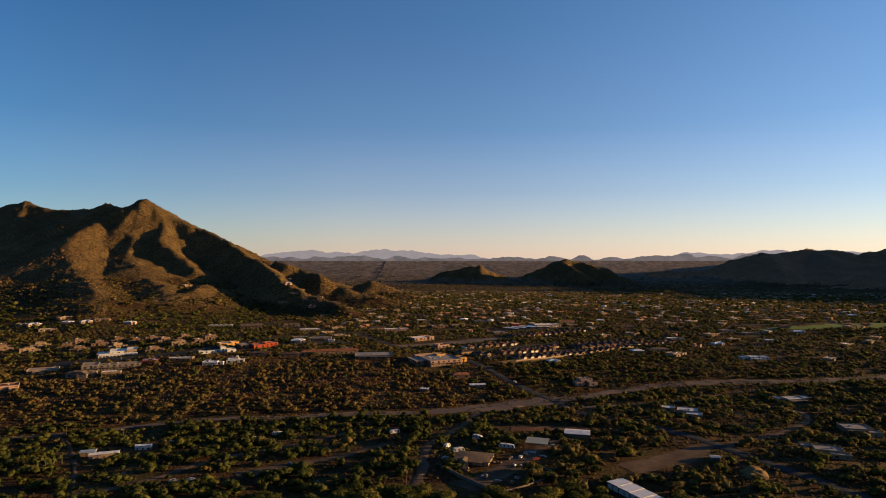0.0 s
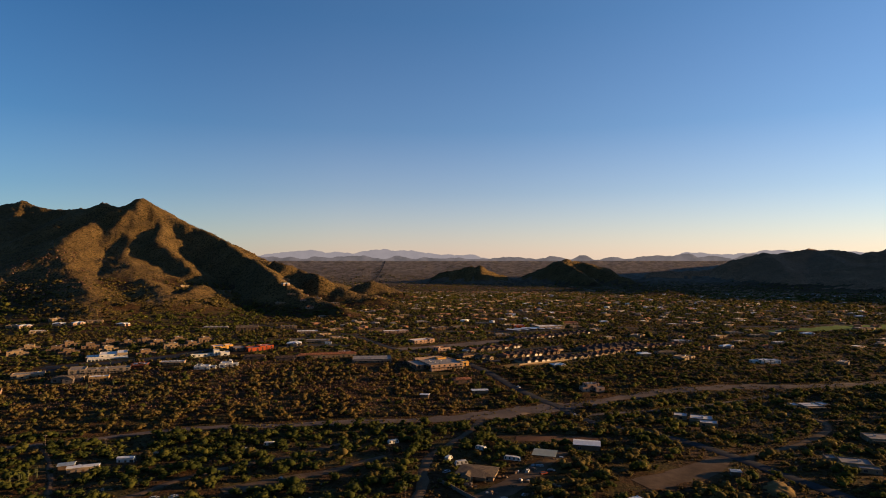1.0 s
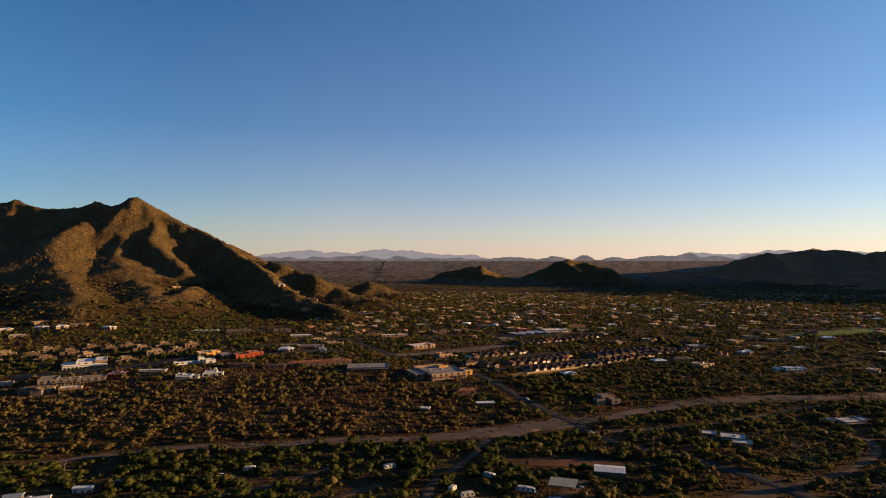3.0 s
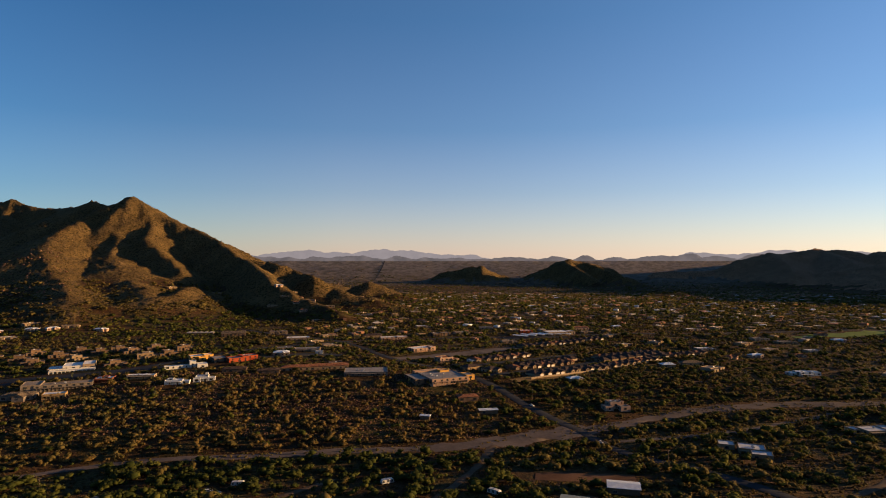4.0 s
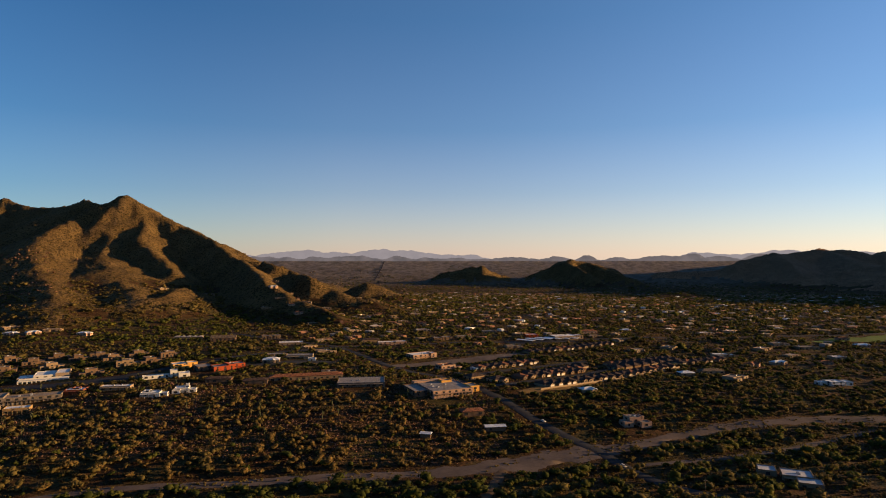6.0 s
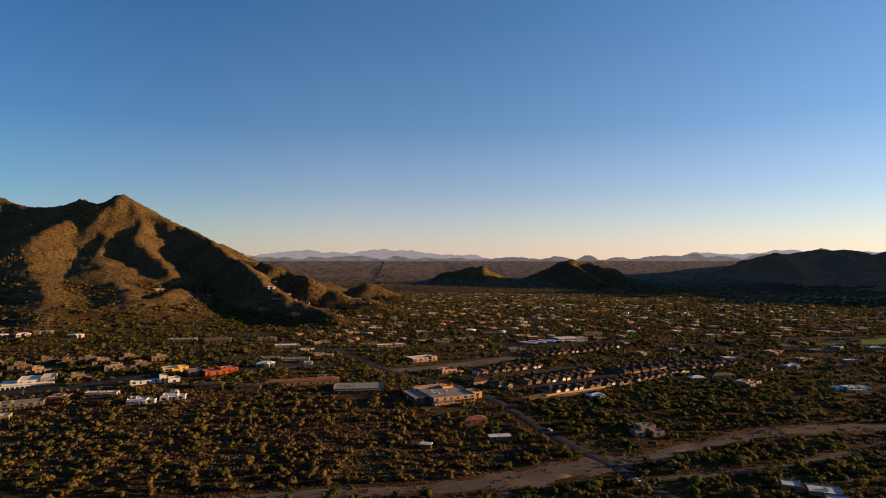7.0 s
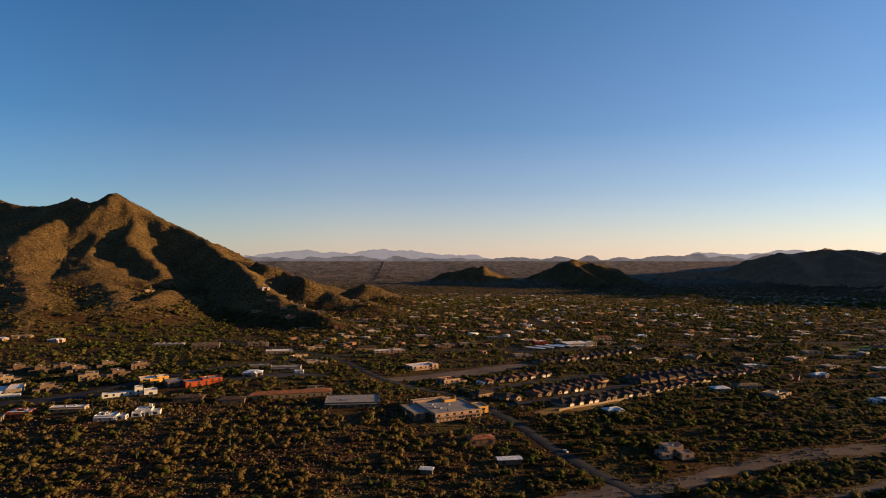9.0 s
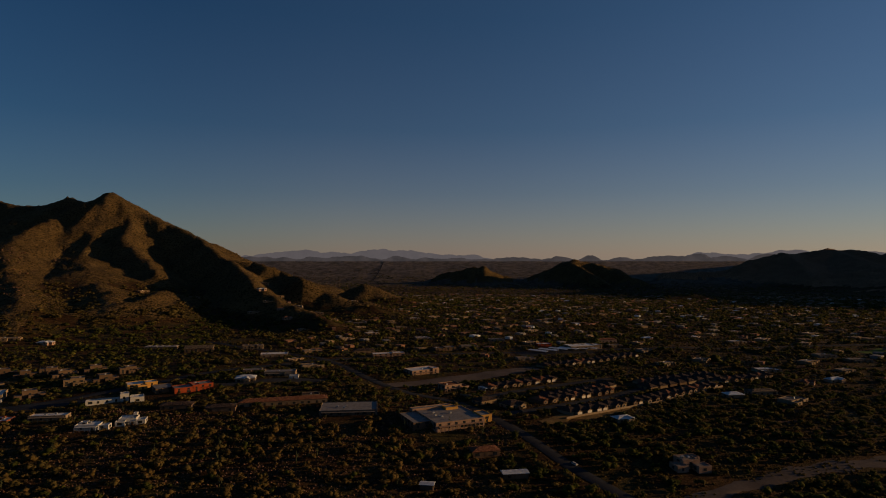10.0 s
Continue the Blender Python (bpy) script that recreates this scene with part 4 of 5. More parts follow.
def crate_pile(x, y, n, label):
    r = np.random.default_rng(int(abs(x * 3 + y)))
    root = thing("scrap_pile", x, y, 0, label, "scrap", "", 3)
    for k in range(n // 2 + 1):
        a, b, c = r.uniform(0.4, 1.2, 3)
        s = Shape().box(-a, a, -b, b, 0, c, 0.05).box(-a * 0.6, a * 0.6, -b * 0.6, b * 0.6, c, c + 0.2)
        part("crate", s, [TIMBER, STEEL, BROWN, STONE, METAL_BLUE][int(r.integers(0, 5))], root, at=pose(r.uniform(-3.5, 3.5), r.uniform(-2.5, 2.5), -0.1, 0, 0, r.uniform(0, 90)))
    return root


for cx, cy, cn in ((12, 284, 7), (25, 294, 6), (31, 300, 6), (36, 288, 7), (7, 296, 5), (48, 283, 5), (20, 276, 9), (34, 272, 8), (28, 284, 7), (43, 309, 7), (56, 318, 5), (-56, 270, 8), (-146, 282, 5), (-178, 318, 6)):
    crate_pile(cx, cy, cn, "scattered crates, sheet metal and scrap on bare dirt")

flat_house(156, 398, -22, [(3, 1, 13, 9, 3.6), (-9, 4, 8, 7, 3.2), (7, -6.5, 10, 7, 3.4)], TAN, PALE_ROOF, "low tan desert house with pale grey flat roofs", units=2)
flat_house(252, 440, 8, [(0, 0, 14, 9, 3.4), (10, 2, 8, 7, 3.2), (-9, 3, 6, 6, 3.0)], SANDY, PALE_ROOF, "low sandy house with pale flat roofs beside a gravel drive")
flat_house(193, 307, -20, [(0, 0, 13, 8, 3.6), (-9, 4, 5, 5, 3.0), (4, -5.8, 9, 4, 3.0)], TAN, GREY_ROOF, "tan desert house with grey flat roofs")
flat_house(236, 350, -12, [(0, 0, 15, 10, 3.4), (6, -7, 7, 5, 3.0)], TAN, GREY_ROOF, "low house with a large grey flat roof")
pitched_house(132, 297, -10, 4, 3.2, 2.4, 0.5, METAL_BLUE, TIMBER, "small timber shed with a blue metal roof", "shed", name="shed", ridge=4)



def earth_mound(x, y, length, width, height, rot):
    """A heap of bare earth with a ragged outline."""
    u, v = np.meshgrid(np.linspace(-1, 1, 33), np.linspace(-1, 1, 21), indexing="ij")
    a = radians(rot)
    X = M * x + math.cos(a) * u * length / 2 - math.sin(a) * v * width / 2
    Y = M * y + math.sin(a) * u * length / 2 + math.cos(a) * v * width / 2
    reach = np.hypot(u, v) * (1 + 0.4 * fractal(X, Y, 6, 201, 4))
    Z = land(X, Y) - 0.4 + height * np.clip(1 - reach, 0, 1) ** 0.8 + 0.3 * fractal(X, Y, 3, 205, 3) * (reach < 0.95)
    i, j = np.meshgrid(np.arange(32), np.arange(20), indexing="ij")
    k = i * 21 + j
    quads = np.stack([k, k + 21, k + 22, k + 1], -1).reshape(-1, 4)
    ob = mesh_object("earth_mound", np.stack([X, Y, Z], -1).reshape(-1, 3), quads, [GOLD_GRASS], smooth=True)
    CLEAR.append((np.array([[M * x, M * y]]), np.array([0.3 * length])))
    return tagged(ob, "heap of golden bare earth beside the road", "mound", kind="structure")


earth_mound(142, 279, 24, 15, 3.6, 60)

# ---------------------------------------------------------------- beyond the wash
flat_house(114, 497, 12, [(0, 0, 8, 7, 5.8), (-6, -3, 6, 6, 3.4), (4.5, -5.5, 7, 5, 3.4), (6, 3, 5, 5, 4.6)], PINK, TAN_ROOF, "stepped pinkish adobe house half hidden by trees", units=2)
flat_house(303, 596, 6, [(0, 0, 12, 8, 4.4), (10, 1, 9, 7, 3.6), (-9, 2, 6, 6, 3.4)], WHITE, WHITE_ROOF, "white modern flat-roofed house among bushes", units=2)
pitched_house(198, 624, 8, 12, 8, 3.0, 1.6, METAL_WHITE, TAN, "ranch house under a pale low-pitched roof")
pitched_house(223, 634, 6, 20, 9, 3.0, 1.6, SHINGLE, SANDY, "long ranch house under weathered shingles")
pitched_house(100, 556, 20, 11, 7, 3.0, 1.5, METAL_WHITE, SANDY, "pale cottage at the edge of the housing estate", wing=(3, 5, 3))
pitched_house(14, 503, 14, 14, 8, 3.0, 1.4, TILE_RED, BROWN, "low brown house with rust-coloured roof among mesquite")
pitched_house(27, 481, 8, 12, 5, 2.8, 0.6, METAL_WHITE, BROWN, "shed with a long pale metal roof", "shed", name="shed", ridge=12)
pitched_house(-14, 467, -10, 6, 4, 2.6, 0.6, METAL_WHITE, BROWN, "small shed with a pale metal roof in scrub", "shed", name="shed", ridge=6)

# the large commercial building
GLASS_DOOR = Shape().box(-0.85, 0.85, -0.06, 0.05, 0, 2.5).box(-1.0, -0.85, -0.1, 0.05, 0, 2.65).box(0.85, 1.0, -0.1, 0.05, 0, 2.65).box(-0.85, 0.85, -0.1, 0.05, 2.5, 2.65).mesh("shop_door", GLASS)
flat_house(-7, 546, 24, [(4, 0, 30, 26, 5.2), (-16, 3, 11, 20, 4.4), (22, -6, 7, 9, 5.8), (0, 14.5, 26, 4, 6.4), (10, 10, 8, 5, 6.8)], PINK, GREY_ROOF,
           "large pinkish commercial building with a broad flat roof", "shop building", name="commercial_building", units=5, walls=[PINK, BROWN, YELLOW, PINK, YELLOW])
SHOP = bpy.data.objects["commercial_building"]
for k in range(7):
    part("shop_door", GLASS_DOOR, None, SHOP, "dark glazed shop door", Matrix.Translation((6.0 + 2.6 * k, -19.57, -0.2)))
flat_house(-25, 704, 33, [(0, 0, 26, 12, 5.2), (9, -4, 6, 6, 6.2)], PINK, WHITE_ROOF, "long pinkish building with a pale flat roof", "building", name="commercial_building", units=2)
flat_house(-172, 790, 12, [(0, 0, 26, 11, 3.6), (-6, -6, 12, 3, 2.8)], SANDY, WHITE_ROOF, "long sandy shop row with white flat roof", "building", name="shop_row")
flat_house(-208, 838, 14, [(0, 0, 22, 10, 5.4), (-7, -2, 5, 9, 6.6), (7, -2, 5, 9, 6.6), (0, -3, 4, 7, 6.4)], TAN, TAN_ROOF, "brown adobe inn with stepped parapets", "building", name="adobe_inn")
pitched_house(-108, 580, 14, 54, 9, 3.4, 1.8, TILE_RED, TAN, "long low motel under rusty roof tiles", "motel", name="motel", keep=14)
flat_house(-93, 590, 14, [(0, 0, 11, 7, 6.0)], SANDY, TILE_BROWN, "sandy two-storey block behind the motel", "building", name="building", units=1)
flat_house(-64, 564, 6, [(0, 0, 34, 18, 3.6)], STONE, GREY_ROOF, "broad grey flat-roofed hall at the edge of scrub", "building", name="hall", units=3)
pitched_house(-141, 562, 10, 17, 8, 3.2, 1.5, TILE_BROWN, BROWN, "low building under brown roof tiles", "building", name="building")
pitched_house(-169, 565, 10, 18, 8, 3.2, 1.5, TILE_BROWN, BROWN, "low brown building under tiled roof among bushes", "building", name="building")
pitched_house(-153, 645, 10, 14, 9, 3.4, 2.2, METAL_WHITE, SANDY, "pale building with a peaked entrance", "building", name="building", wing=(2, 5, 4))
flat_house(-135, 674, 8, [(0, 0, 24, 9, 4.0), (8, -6, 8, 4, 3.2)], SANDY, GREY_ROOF, "long grey-roofed shop row", "building", name="shop_row")
flat_house(-121, 660, 8, [(0, 0, 7, 4, 3.2)], WHITE, WHITE_ROOF, "small white kiosk by the street", "kiosk", name="kiosk", units=0)
pitched_house(-88, 818, 16, 21, 10, 3.6, 1.8, TILE_BROWN, TAN, "brown-tiled restaurant building by the road", "building", name="building")
flat_house(-66, 788, 14, [(0, 0, 20, 9, 4.4), (15, 3, 14, 8, 4.0)], PINK, WHITE_ROOF, "pinkish shop building with white flat roof", "building", name="building")
flat_house(-106, 814, 0, [(0, 0, 7, 6, 3.6)], YELLOW, TILE_RED, "small ochre building by the road", "building", name="building", units=0)
flat_house(-6, 832, 20, [(-6, 0, 10, 9, 4.4), (6, 1, 12, 10, 4.8)], BROWN, TAN_ROOF, "brown adobe building in two blocks", "building", name="building")

YELLOW_STONE = wall_mat("ochre_stone", (0.19, 0.125, 0.06), 0.3)
# the red, ochre and white adobe shops
flat_house(-182, 612, 36, [(8, -1, 14, 9, 5.4), (-5, -4, 12, 9, 5.0), (-15, 5, 12, 13, 4.4), (3, -6, 5, 5, 6.2)], RED, GREY_ROOF,
           "bright red adobe shops with arched fronts", "shop building", name="adobe_shops", units=2, walls=[RED, RED, BROWN, RED])
flat_house(-222, 620, 34, [(0, 0, 12, 10, 4.8), (9, -2, 8, 7, 5.8), (3, -6, 6, 4, 4.2)], YELLOW, WHITE_ROOF, "orange-ochre adobe building with pale roof", "building", name="building")
flat_house(-209, 580, 28, [(0, 0, 5, 5, 7.0), (7, -2, 8, 7, 4.0), (-12, 1, 19, 4, 2.8)], WHITE, WHITE_ROOF, "white adobe building with a square tower", "building", name="building", units=1)
flat_house(-184, 537, 14, [(0, 0, 9, 7, 4.0), (3, 2, 2, 2, 6.4), (-3, -4.5, 5, 3, 3.0), (7, -2, 5, 5, 3.0)], WHITE, WHITE_ROOF, "white adobe house with a chimney tower", "house")
flat_house(-200, 526, 8, [(0, 0, 12, 7, 3.4), (8, -1, 6, 4, 2.8), (-3, 1, 4, 3, 4.4)], WHITE, WHITE_ROOF, "white flat-roofed adobe shop by the street", "building", name="building")
flat_house(-232, 542, 8, [(0, 0, 20, 6, 3.4)], SANDY, WHITE_ROOF, "long narrow building with a white roof", "building", name="building", units=2)
flat_house(-256, 535, 10, [(0, 0, 12, 8, 3.4), (0, 1, 4, 4, 4.4)], RUST, WHITE_ROOF, "reddish shop with a white roof", "building", name="building", units=2)
pitched_house(-292, 494, 12, 20, 11, 3.4, 2.0, SHINGLE, STONE, "stone-fronted building with gabled entrance", "building", name="stone_building", wing=(4, 9, 6), keep=16)
flat_house(-276, 518, 24, [(0, 0, 36, 9, 5.0), (-20, 3, 12, 14, 5.8)], STONE, TAN_ROOF, "long brown stone-walled shop building with a dark flat roof", "building", name="building", units=3)
flat_house(-269, 496, 20, [(0, 0, 14, 7, 4.0)], YELLOW_STONE, WHITE_ROOF, "small ochre building with a white roof in scrub", "building", name="building", units=1)
flat_house(-335, 512, 22, [(0, 0, 22, 9, 3.8), (-2, -6, 8, 4, 3.0)], SANDY, GREY_ROOF, "low sandy motel building", "building", name="building")
flat_house(-324, 455, 32, [(0, 0, 14, 10, 4.2), (4, -6, 6, 4, 3.4)], PINK, TILE_RED, "reddish adobe house among dense trees", "house")
INN = flat_house(-318, 597, 26, [(-11, -1, 13, 14, 3.8), (1, 1, 15, 16, 6.0), (12.5, 1, 9, 17, 7.2), (1, -9.2, 33, 2.4, 3.6)], SANDY, WHITE_ROOF, "large two-storey inn with a white roof and arcade", "hotel", name="inn", units=2,
                 walls=[TAN, WHITE, SANDY, WHITE], porch=False)
arcade = Shape().box(-19.5, 22.0, -21.6, -20.9, 2.1, 3.0).box(-19.5, 22.0, -20.9, -17.0, 2.8, 3.0)
for k in range(12):
    arcade.box(-19.5 + 3.7 * k, -18.7 + 3.7 * k, -21.6, -20.9, -2.0, 2.1)
part("arcade", arcade, WHITE, INN, "white arcade of piers along the front")
pitched_house(-258, 822, 14, 27, 14, 5.0, 3.0, SHINGLE, BROWN, "barn-like brown hall with a pale broad roof", "hall", name="barn_hall", ridge=27)
for k in range(5):
    pitched_house(-322 + 6.4 * k, 846 + 1.3 * k, 12, 6, 10, 3.2, 1.7, GREY_ROOF, TAN, "one of a row of small grey-roofed units", "cabin", "row of cabins", "cabin", ridge=0)


DUSKY = wall_mat("dusky_brown_stucco", (0.085, 0.055, 0.036))


def pueblo(x, y, rot, wall, seed):
    r = np.random.default_rng(seed)
    w = r.uniform(7.5, 9.5)
    blocks = [(0, 0, w, r.uniform(6, 8), 5.9), (w / 2 + 2.4, r.uniform(-2, 1), 5, 7, 3.2), (-w / 2 - 2.2, r.uniform(-3, 0), 4.5, 6, r.choice([3.2, 5.4])), (r.uniform(-2, 2), -4.6, 5, 3.5, 3.0)]
    return flat_house(x, y, rot, blocks, wall, TAN_ROOF, "stepped two-level adobe townhouse in brown stucco", "house", "adobe townhouses", "townhouse", units=1, deep=1.2, high=1.15, porch=False)


for k, (hx, hy) in enumerate([(-287, 606), (-346, 648), (-380, 676), (-346, 688), (-312, 684), (-277, 644), (-297, 702), (-263, 654), (-332, 700), (-425, 628), (-462, 640),
                              (-404, 655), (-448, 602), (-492, 622), (-376, 632), (-372, 700), (-412, 690), (-440, 668), (-262, 690), (-478, 662)]):
    pueblo(hx, hy, 36 + 7 * math.sin(k * 2.1), [BROWN, TAN, BROWN, DUSKY][k % 4], k)


# the housing estate: rows of gabled houses
def estate_row(ax, ay, bx, by, n, turn, seed):
    r = np.random.default_rng(seed)
    a = math.degrees(math.atan2(by - ay, bx - ax)) + turn
    for k in range(n):
        u = k / max(1, n - 1)
        hx, hy = ax + (bx - ax) * u, ay + (by - ay) * u
        w = r.uniform(9.6, 11.0)
        pitched_house(hx, hy, a, w, r.uniform(12, 13.5), 2.6, 2.7, TILE_BROWN if r.random() < 0.8 else TILE_RED, [TAN, BROWN, TAN, SANDY][int(r.integers(0, 4))],
                      "new stucco tract house under brown roof tiles", "house", "houses of the estate", wing=(r.choice([-1, 1]) * w * 0.2, 5.2, 3.0), garage=bool(r.random() < 0.35),
                      scale=1.0, sides="sr", keep=9.5)


estate_row(148, 652, 214, 690, 8, 180, 8)
estate_row(70, 567, 196, 660, 18, 0, 1)
estate_row(56, 594, 112, 642, 9, 0, 2)
estate_row(66, 612, 118, 657, 8, 180, 6)
estate_row(148, 670, 214, 708, 9, 0, 3)
estate_row(212, 676, 262, 704, 7, 0, 7)
estate_row(27, 648, 78, 683, 8, 0, 4)
estate_row(84, 742, 180, 803, 13, 0, 5)
pitched_house(37, 579, 36, 13, 11, 3.1, 2.2, TILE_BROWN, SANDY, "stucco corner house under brown roof tiles", group="houses of the estate", wing=(3, 5.6, 3), garage=False)
pitched_house(20, 590, 36, 13, 10, 3.1, 2.2, TILE_BROWN, TAN, "stucco house under dark roof tiles", group="houses of the estate")
flat_house(-2, 641, 30, [(0, 0, 14, 9, 5.8), (8, -3, 8, 7, 3.6)], PINK, TILE_RED, "pinkish stucco house among trees", "house")
flat_house(25, 645, 36, [(0, 0, 10, 5, 3.0)], WHITE, WHITE_ROOF, "long white site trailer by the estate", "trailer", name="site_trailer", units=0)
yard_wall([(5, 617), (38, 590), (42, 560)], 1.8, SANDY, "pale estate wall along the road")
yard_wall([(66, 553), (130, 598), (205, 655)], 1.7, SANDY, "pale estate wall behind the houses")

# the plaza with parking canopies
flat_house(140, 848, 16, [(0, 0, 30, 16, 5.6), (18, 2, 14, 10, 5.0)], SANDY, WHITE_ROOF, "shopping plaza with broad white roofs", "shop building", name="plaza_building", units=4)
flat_house(104, 868, 12, [(0, 0, 16, 8, 5.0)], RED, WHITE_ROOF, "reddish plaza shop with white roof", "shop building", name="plaza_building", units=2)
pitched_house(180, 896, 12, 24, 10, 4.0, 1.6, TILE_RED, PINK, "plaza shop under terracotta tiles", "shop building", name="plaza_building")
strip("parking_lot", [(70, 812), (110, 832), (150, 828)], [22, 34, 24], ASPHALT, "asphalt parking lot of the plaza", "parking lot", 0.22, step=6)
for k in range(6):
    open_shed(92 + 11 * k, 826 + 3.2 * k, -38, 22, 5.5, 3.0, 0.5, METAL_WHITE, "white metal parking canopy on posts")["group"] = "parking canopies"


# ---------------------------------------------------------------- houses spread over the valley
def small_house_kit():
    kit = []
    for k in range(8):
        wall, roof = [(SANDY, TAN_ROOF), (TAN, TAN_ROOF), (PINK, TILE_RED), (SANDY, WHITE_ROOF), (TAN, GREY_ROOF), (PINK, WHITE_ROOF), (SANDY, GREY_ROOF), (TAN, TAN_ROOF)][k]
        words = ["sandy house with a tan flat roof", "tan adobe house with a gravel roof", "pinkish house with terracotta roof", "sandy house with a white flat roof", "tan house with a grey flat roof",
                 "pinkish adobe house with a white roof", "sandy house with a grey flat roof", "tan adobe house with a tan flat roof"][k] + " among desert trees"
        blocks = [(0, 0, 13 + k, 8, 3.5), (9, -2, 7, 7, 3.0), (-4, -5.5, 7, 3.5, 2.8)]
        if k in (2, 5):
            kit.append(pitched_house(-900 - 40 * k, -700, 0, 15 + k, 9, 3.0, 1.8, TILE_RED if k == 2 else METAL_WHITE, wall, words, group="houses of the valley", wing=(3, 6, 4), panes=False, sides="sr", scale=1.0))
        else:
            kit.append(flat_house(-900 - 40 * k, -700, 0, blocks, wall, roof, words, group="houses of the valley", units=1, panes=False, sides="s", porch=False))
    return kit


def valley_houses():
    r = np.random.default_rng(5)
    kit = small_house_kit()
    spots = [(230, 610), (272, 724), (374, 923), (366, 795), (385, 772), (343, 726), (402, 883), (471, 843), (460, 792), (694, 1477), (654, 1338), (306, 681), (364, 948), (301, 940), (237, 923),
             (202, 831), (239, 778), (-33, 930), (-227, 1058), (-125, 1046), (-494, 845), (-576, 840), (-520, 800), (-255, 1229), (-336, 1489), (-300, 1180), (-230, 1120), (-540, 870),
             (-339, 1313), (-298, 1269), (-279, 1261), (-230, 1187), (-244, 1174), (-277, 1133), (-193, 1086), (-248, 1098), (-291, 1107), (-178, 1107), (-177, 1329), (-518, 842), (-558, 833), (-482, 862), (-440, 858)]
    d, a = 690 + 1500 * r.random(2500) ** 0.9, np.radians(r.uniform(-38, 40, 2500))
    x, y = d * np.sin(a), d * np.cos(a)
    keep = (rise_plan(x, y) < 9) & ~bare(M * x, M * y, 12.0) & ~((x < -200) & (y < 1150))
    for x, y, d in zip(x[keep], y[keep], d[keep]):
        if len(spots) < 250 and min((x - u) ** 2 + (y - v) ** 2 for u, v in spots) > (21 + 0.013 * d) ** 2:
            spots.append((x, y))
    heights = land(M * np.array([p[0] for p in spots]), M * np.array([p[1] for p in spots]))
    used = []
    for k, (x, y) in enumerate(spots):
        src = kit[int(r.integers(0, len(kit)))]
        x, y = M * x, M * y
        m = pose(x, y, heights[k], 0, 0, r.uniform(0, 55))
        small = r.uniform(0.7, 1.0)
        if src in used:
            copy_thing(src, m).scale = (small, small, small)
        else:
            src.matrix_basis = m
            used.append(src)
        CLEAR.append((np.array([[x, y], [x + 3, y - 9]]), np.array([8.5, 5.0])))
    for src in kit:
        if src not in used:
            src.matrix_basis = pose(500, 1500, land_at(500, 1500))


valley_houses()


RUDDY = wall_mat("reddish_adobe", (0.2, 0.105, 0.065))


def roof_field():
    """Many more low houses of the valley, too small and far to tell apart one by one."""
    r = np.random.default_rng(19)
    d, a = np.sqrt(r.uniform(1000.0 ** 2, 3000.0 ** 2, 1800)), np.radians(r.uniform(-22, 37, 1800))
    x, y = d * np.sin(a), d * np.cos(a)
    keep = (rise(x, y) < 9) & (x > -0.22 * y) & ~bare(x, y, 14.0) & (fractal(x, y, 170, 15, 2) > -0.45)
    x, y = x[keep], y[keep]
    z = land(x, y)
    kinds = r.choice(4, len(x), p=[0.04, 0.34, 0.36, 0.26])
    looks = ((WHITE_ROOF, "small pale-roofed houses spread over the valley"), (TAN, "small tan houses spread over the valley"),
             (RUDDY, "small reddish adobe houses spread over the valley"), (GREY_ROOF, "small grey-roofed houses spread over the valley"))
    for n, (mat, label) in enumerate(looks):
        s = Shape()
        for px, py, pz in zip(x[kinds == n], y[kinds == n], z[kinds == n]):
            w, dd, h, start = 4 * np.exp(r.normal(0.1, 0.4)), r.uniform(3, 5.5), r.uniform(2.4, 3.3), len(s.v)
            s.box(-w, w, -dd, dd, -2, h)
            s.box(-w * r.uniform(0.2, 0.9), w * r.uniform(0.3, 1.3), -dd - 3, dd * 0.4, -2, h * r.uniform(0.75, 1.25))
            s.box(-w, w, -dd, -dd + 0.4, h, h + 0.4)
            turned = pose(px, py, pz, 0, 0, r.uniform(8, 60))
            s.v[start:] = [tuple(turned @ Vector(p)) for p in s.v[start:]]
        tagged(new("small_houses", s.mesh("small_houses", mat)), label, "houses", kind="stuff")
    order = np.argsort(x)
    for chunk in np.array_split(order, 14):
        CLEAR.append((np.column_stack([x, y])[chunk], np.full(len(chunk), 4.5)))


roof_field()


def far_town():
    """Rows of low roofs far across the plain."""
    r = np.random.default_rng(9)
    s = Shape()
    d, a = r.uniform(2150, 4700, 2600), np.radians(r.uniform(-16, 30, 2600))
    x, y = d * np.sin(a), d * np.cos(a)
    keep = (fractal(x, y, 260, 5, 2) > -0.25) & (rise(x, y) < 8)
    for x, y, z in zip(x[keep], y[keep], land(x[keep], y[keep])):
        w, dd, h = r.uniform(3, 7), r.uniform(3, 5), r.uniform(2, 3.4)
        if r.random() < 0.012:
            w = r.uniform(18, 45)
        s.box(x - w, x + w, y - dd, y + dd, z - 1, z + h)
    ob = new("far_houses", s.mesh("far_houses", TAN))
    tagged(ob, "pale low roofs of a town far across the plain", "houses", kind="stuff")


far_town()
strip("road", [(-376, 3400), (-375, 3470), (-374, 3605), (-367, 3737), (-366, 3880)], [4, 4, 4.5, 5, 5.5], ASPHALT, "straight dark road far across the plain", "road", 1.2, step=30)
LAWN = material("golf_grass", plainly((0.06, 0.095, 0.016), (0.095, 0.13, 0.024), 0.02), 0.9)
strip("lawn", [(430, 830), (500, 846), (560, 862), (640, 882), (740, 910)], [14, 40, 46, 44, 30], LAWN, "green golf course grass between trees", "lawn", 0.3, 0.4, step=10)
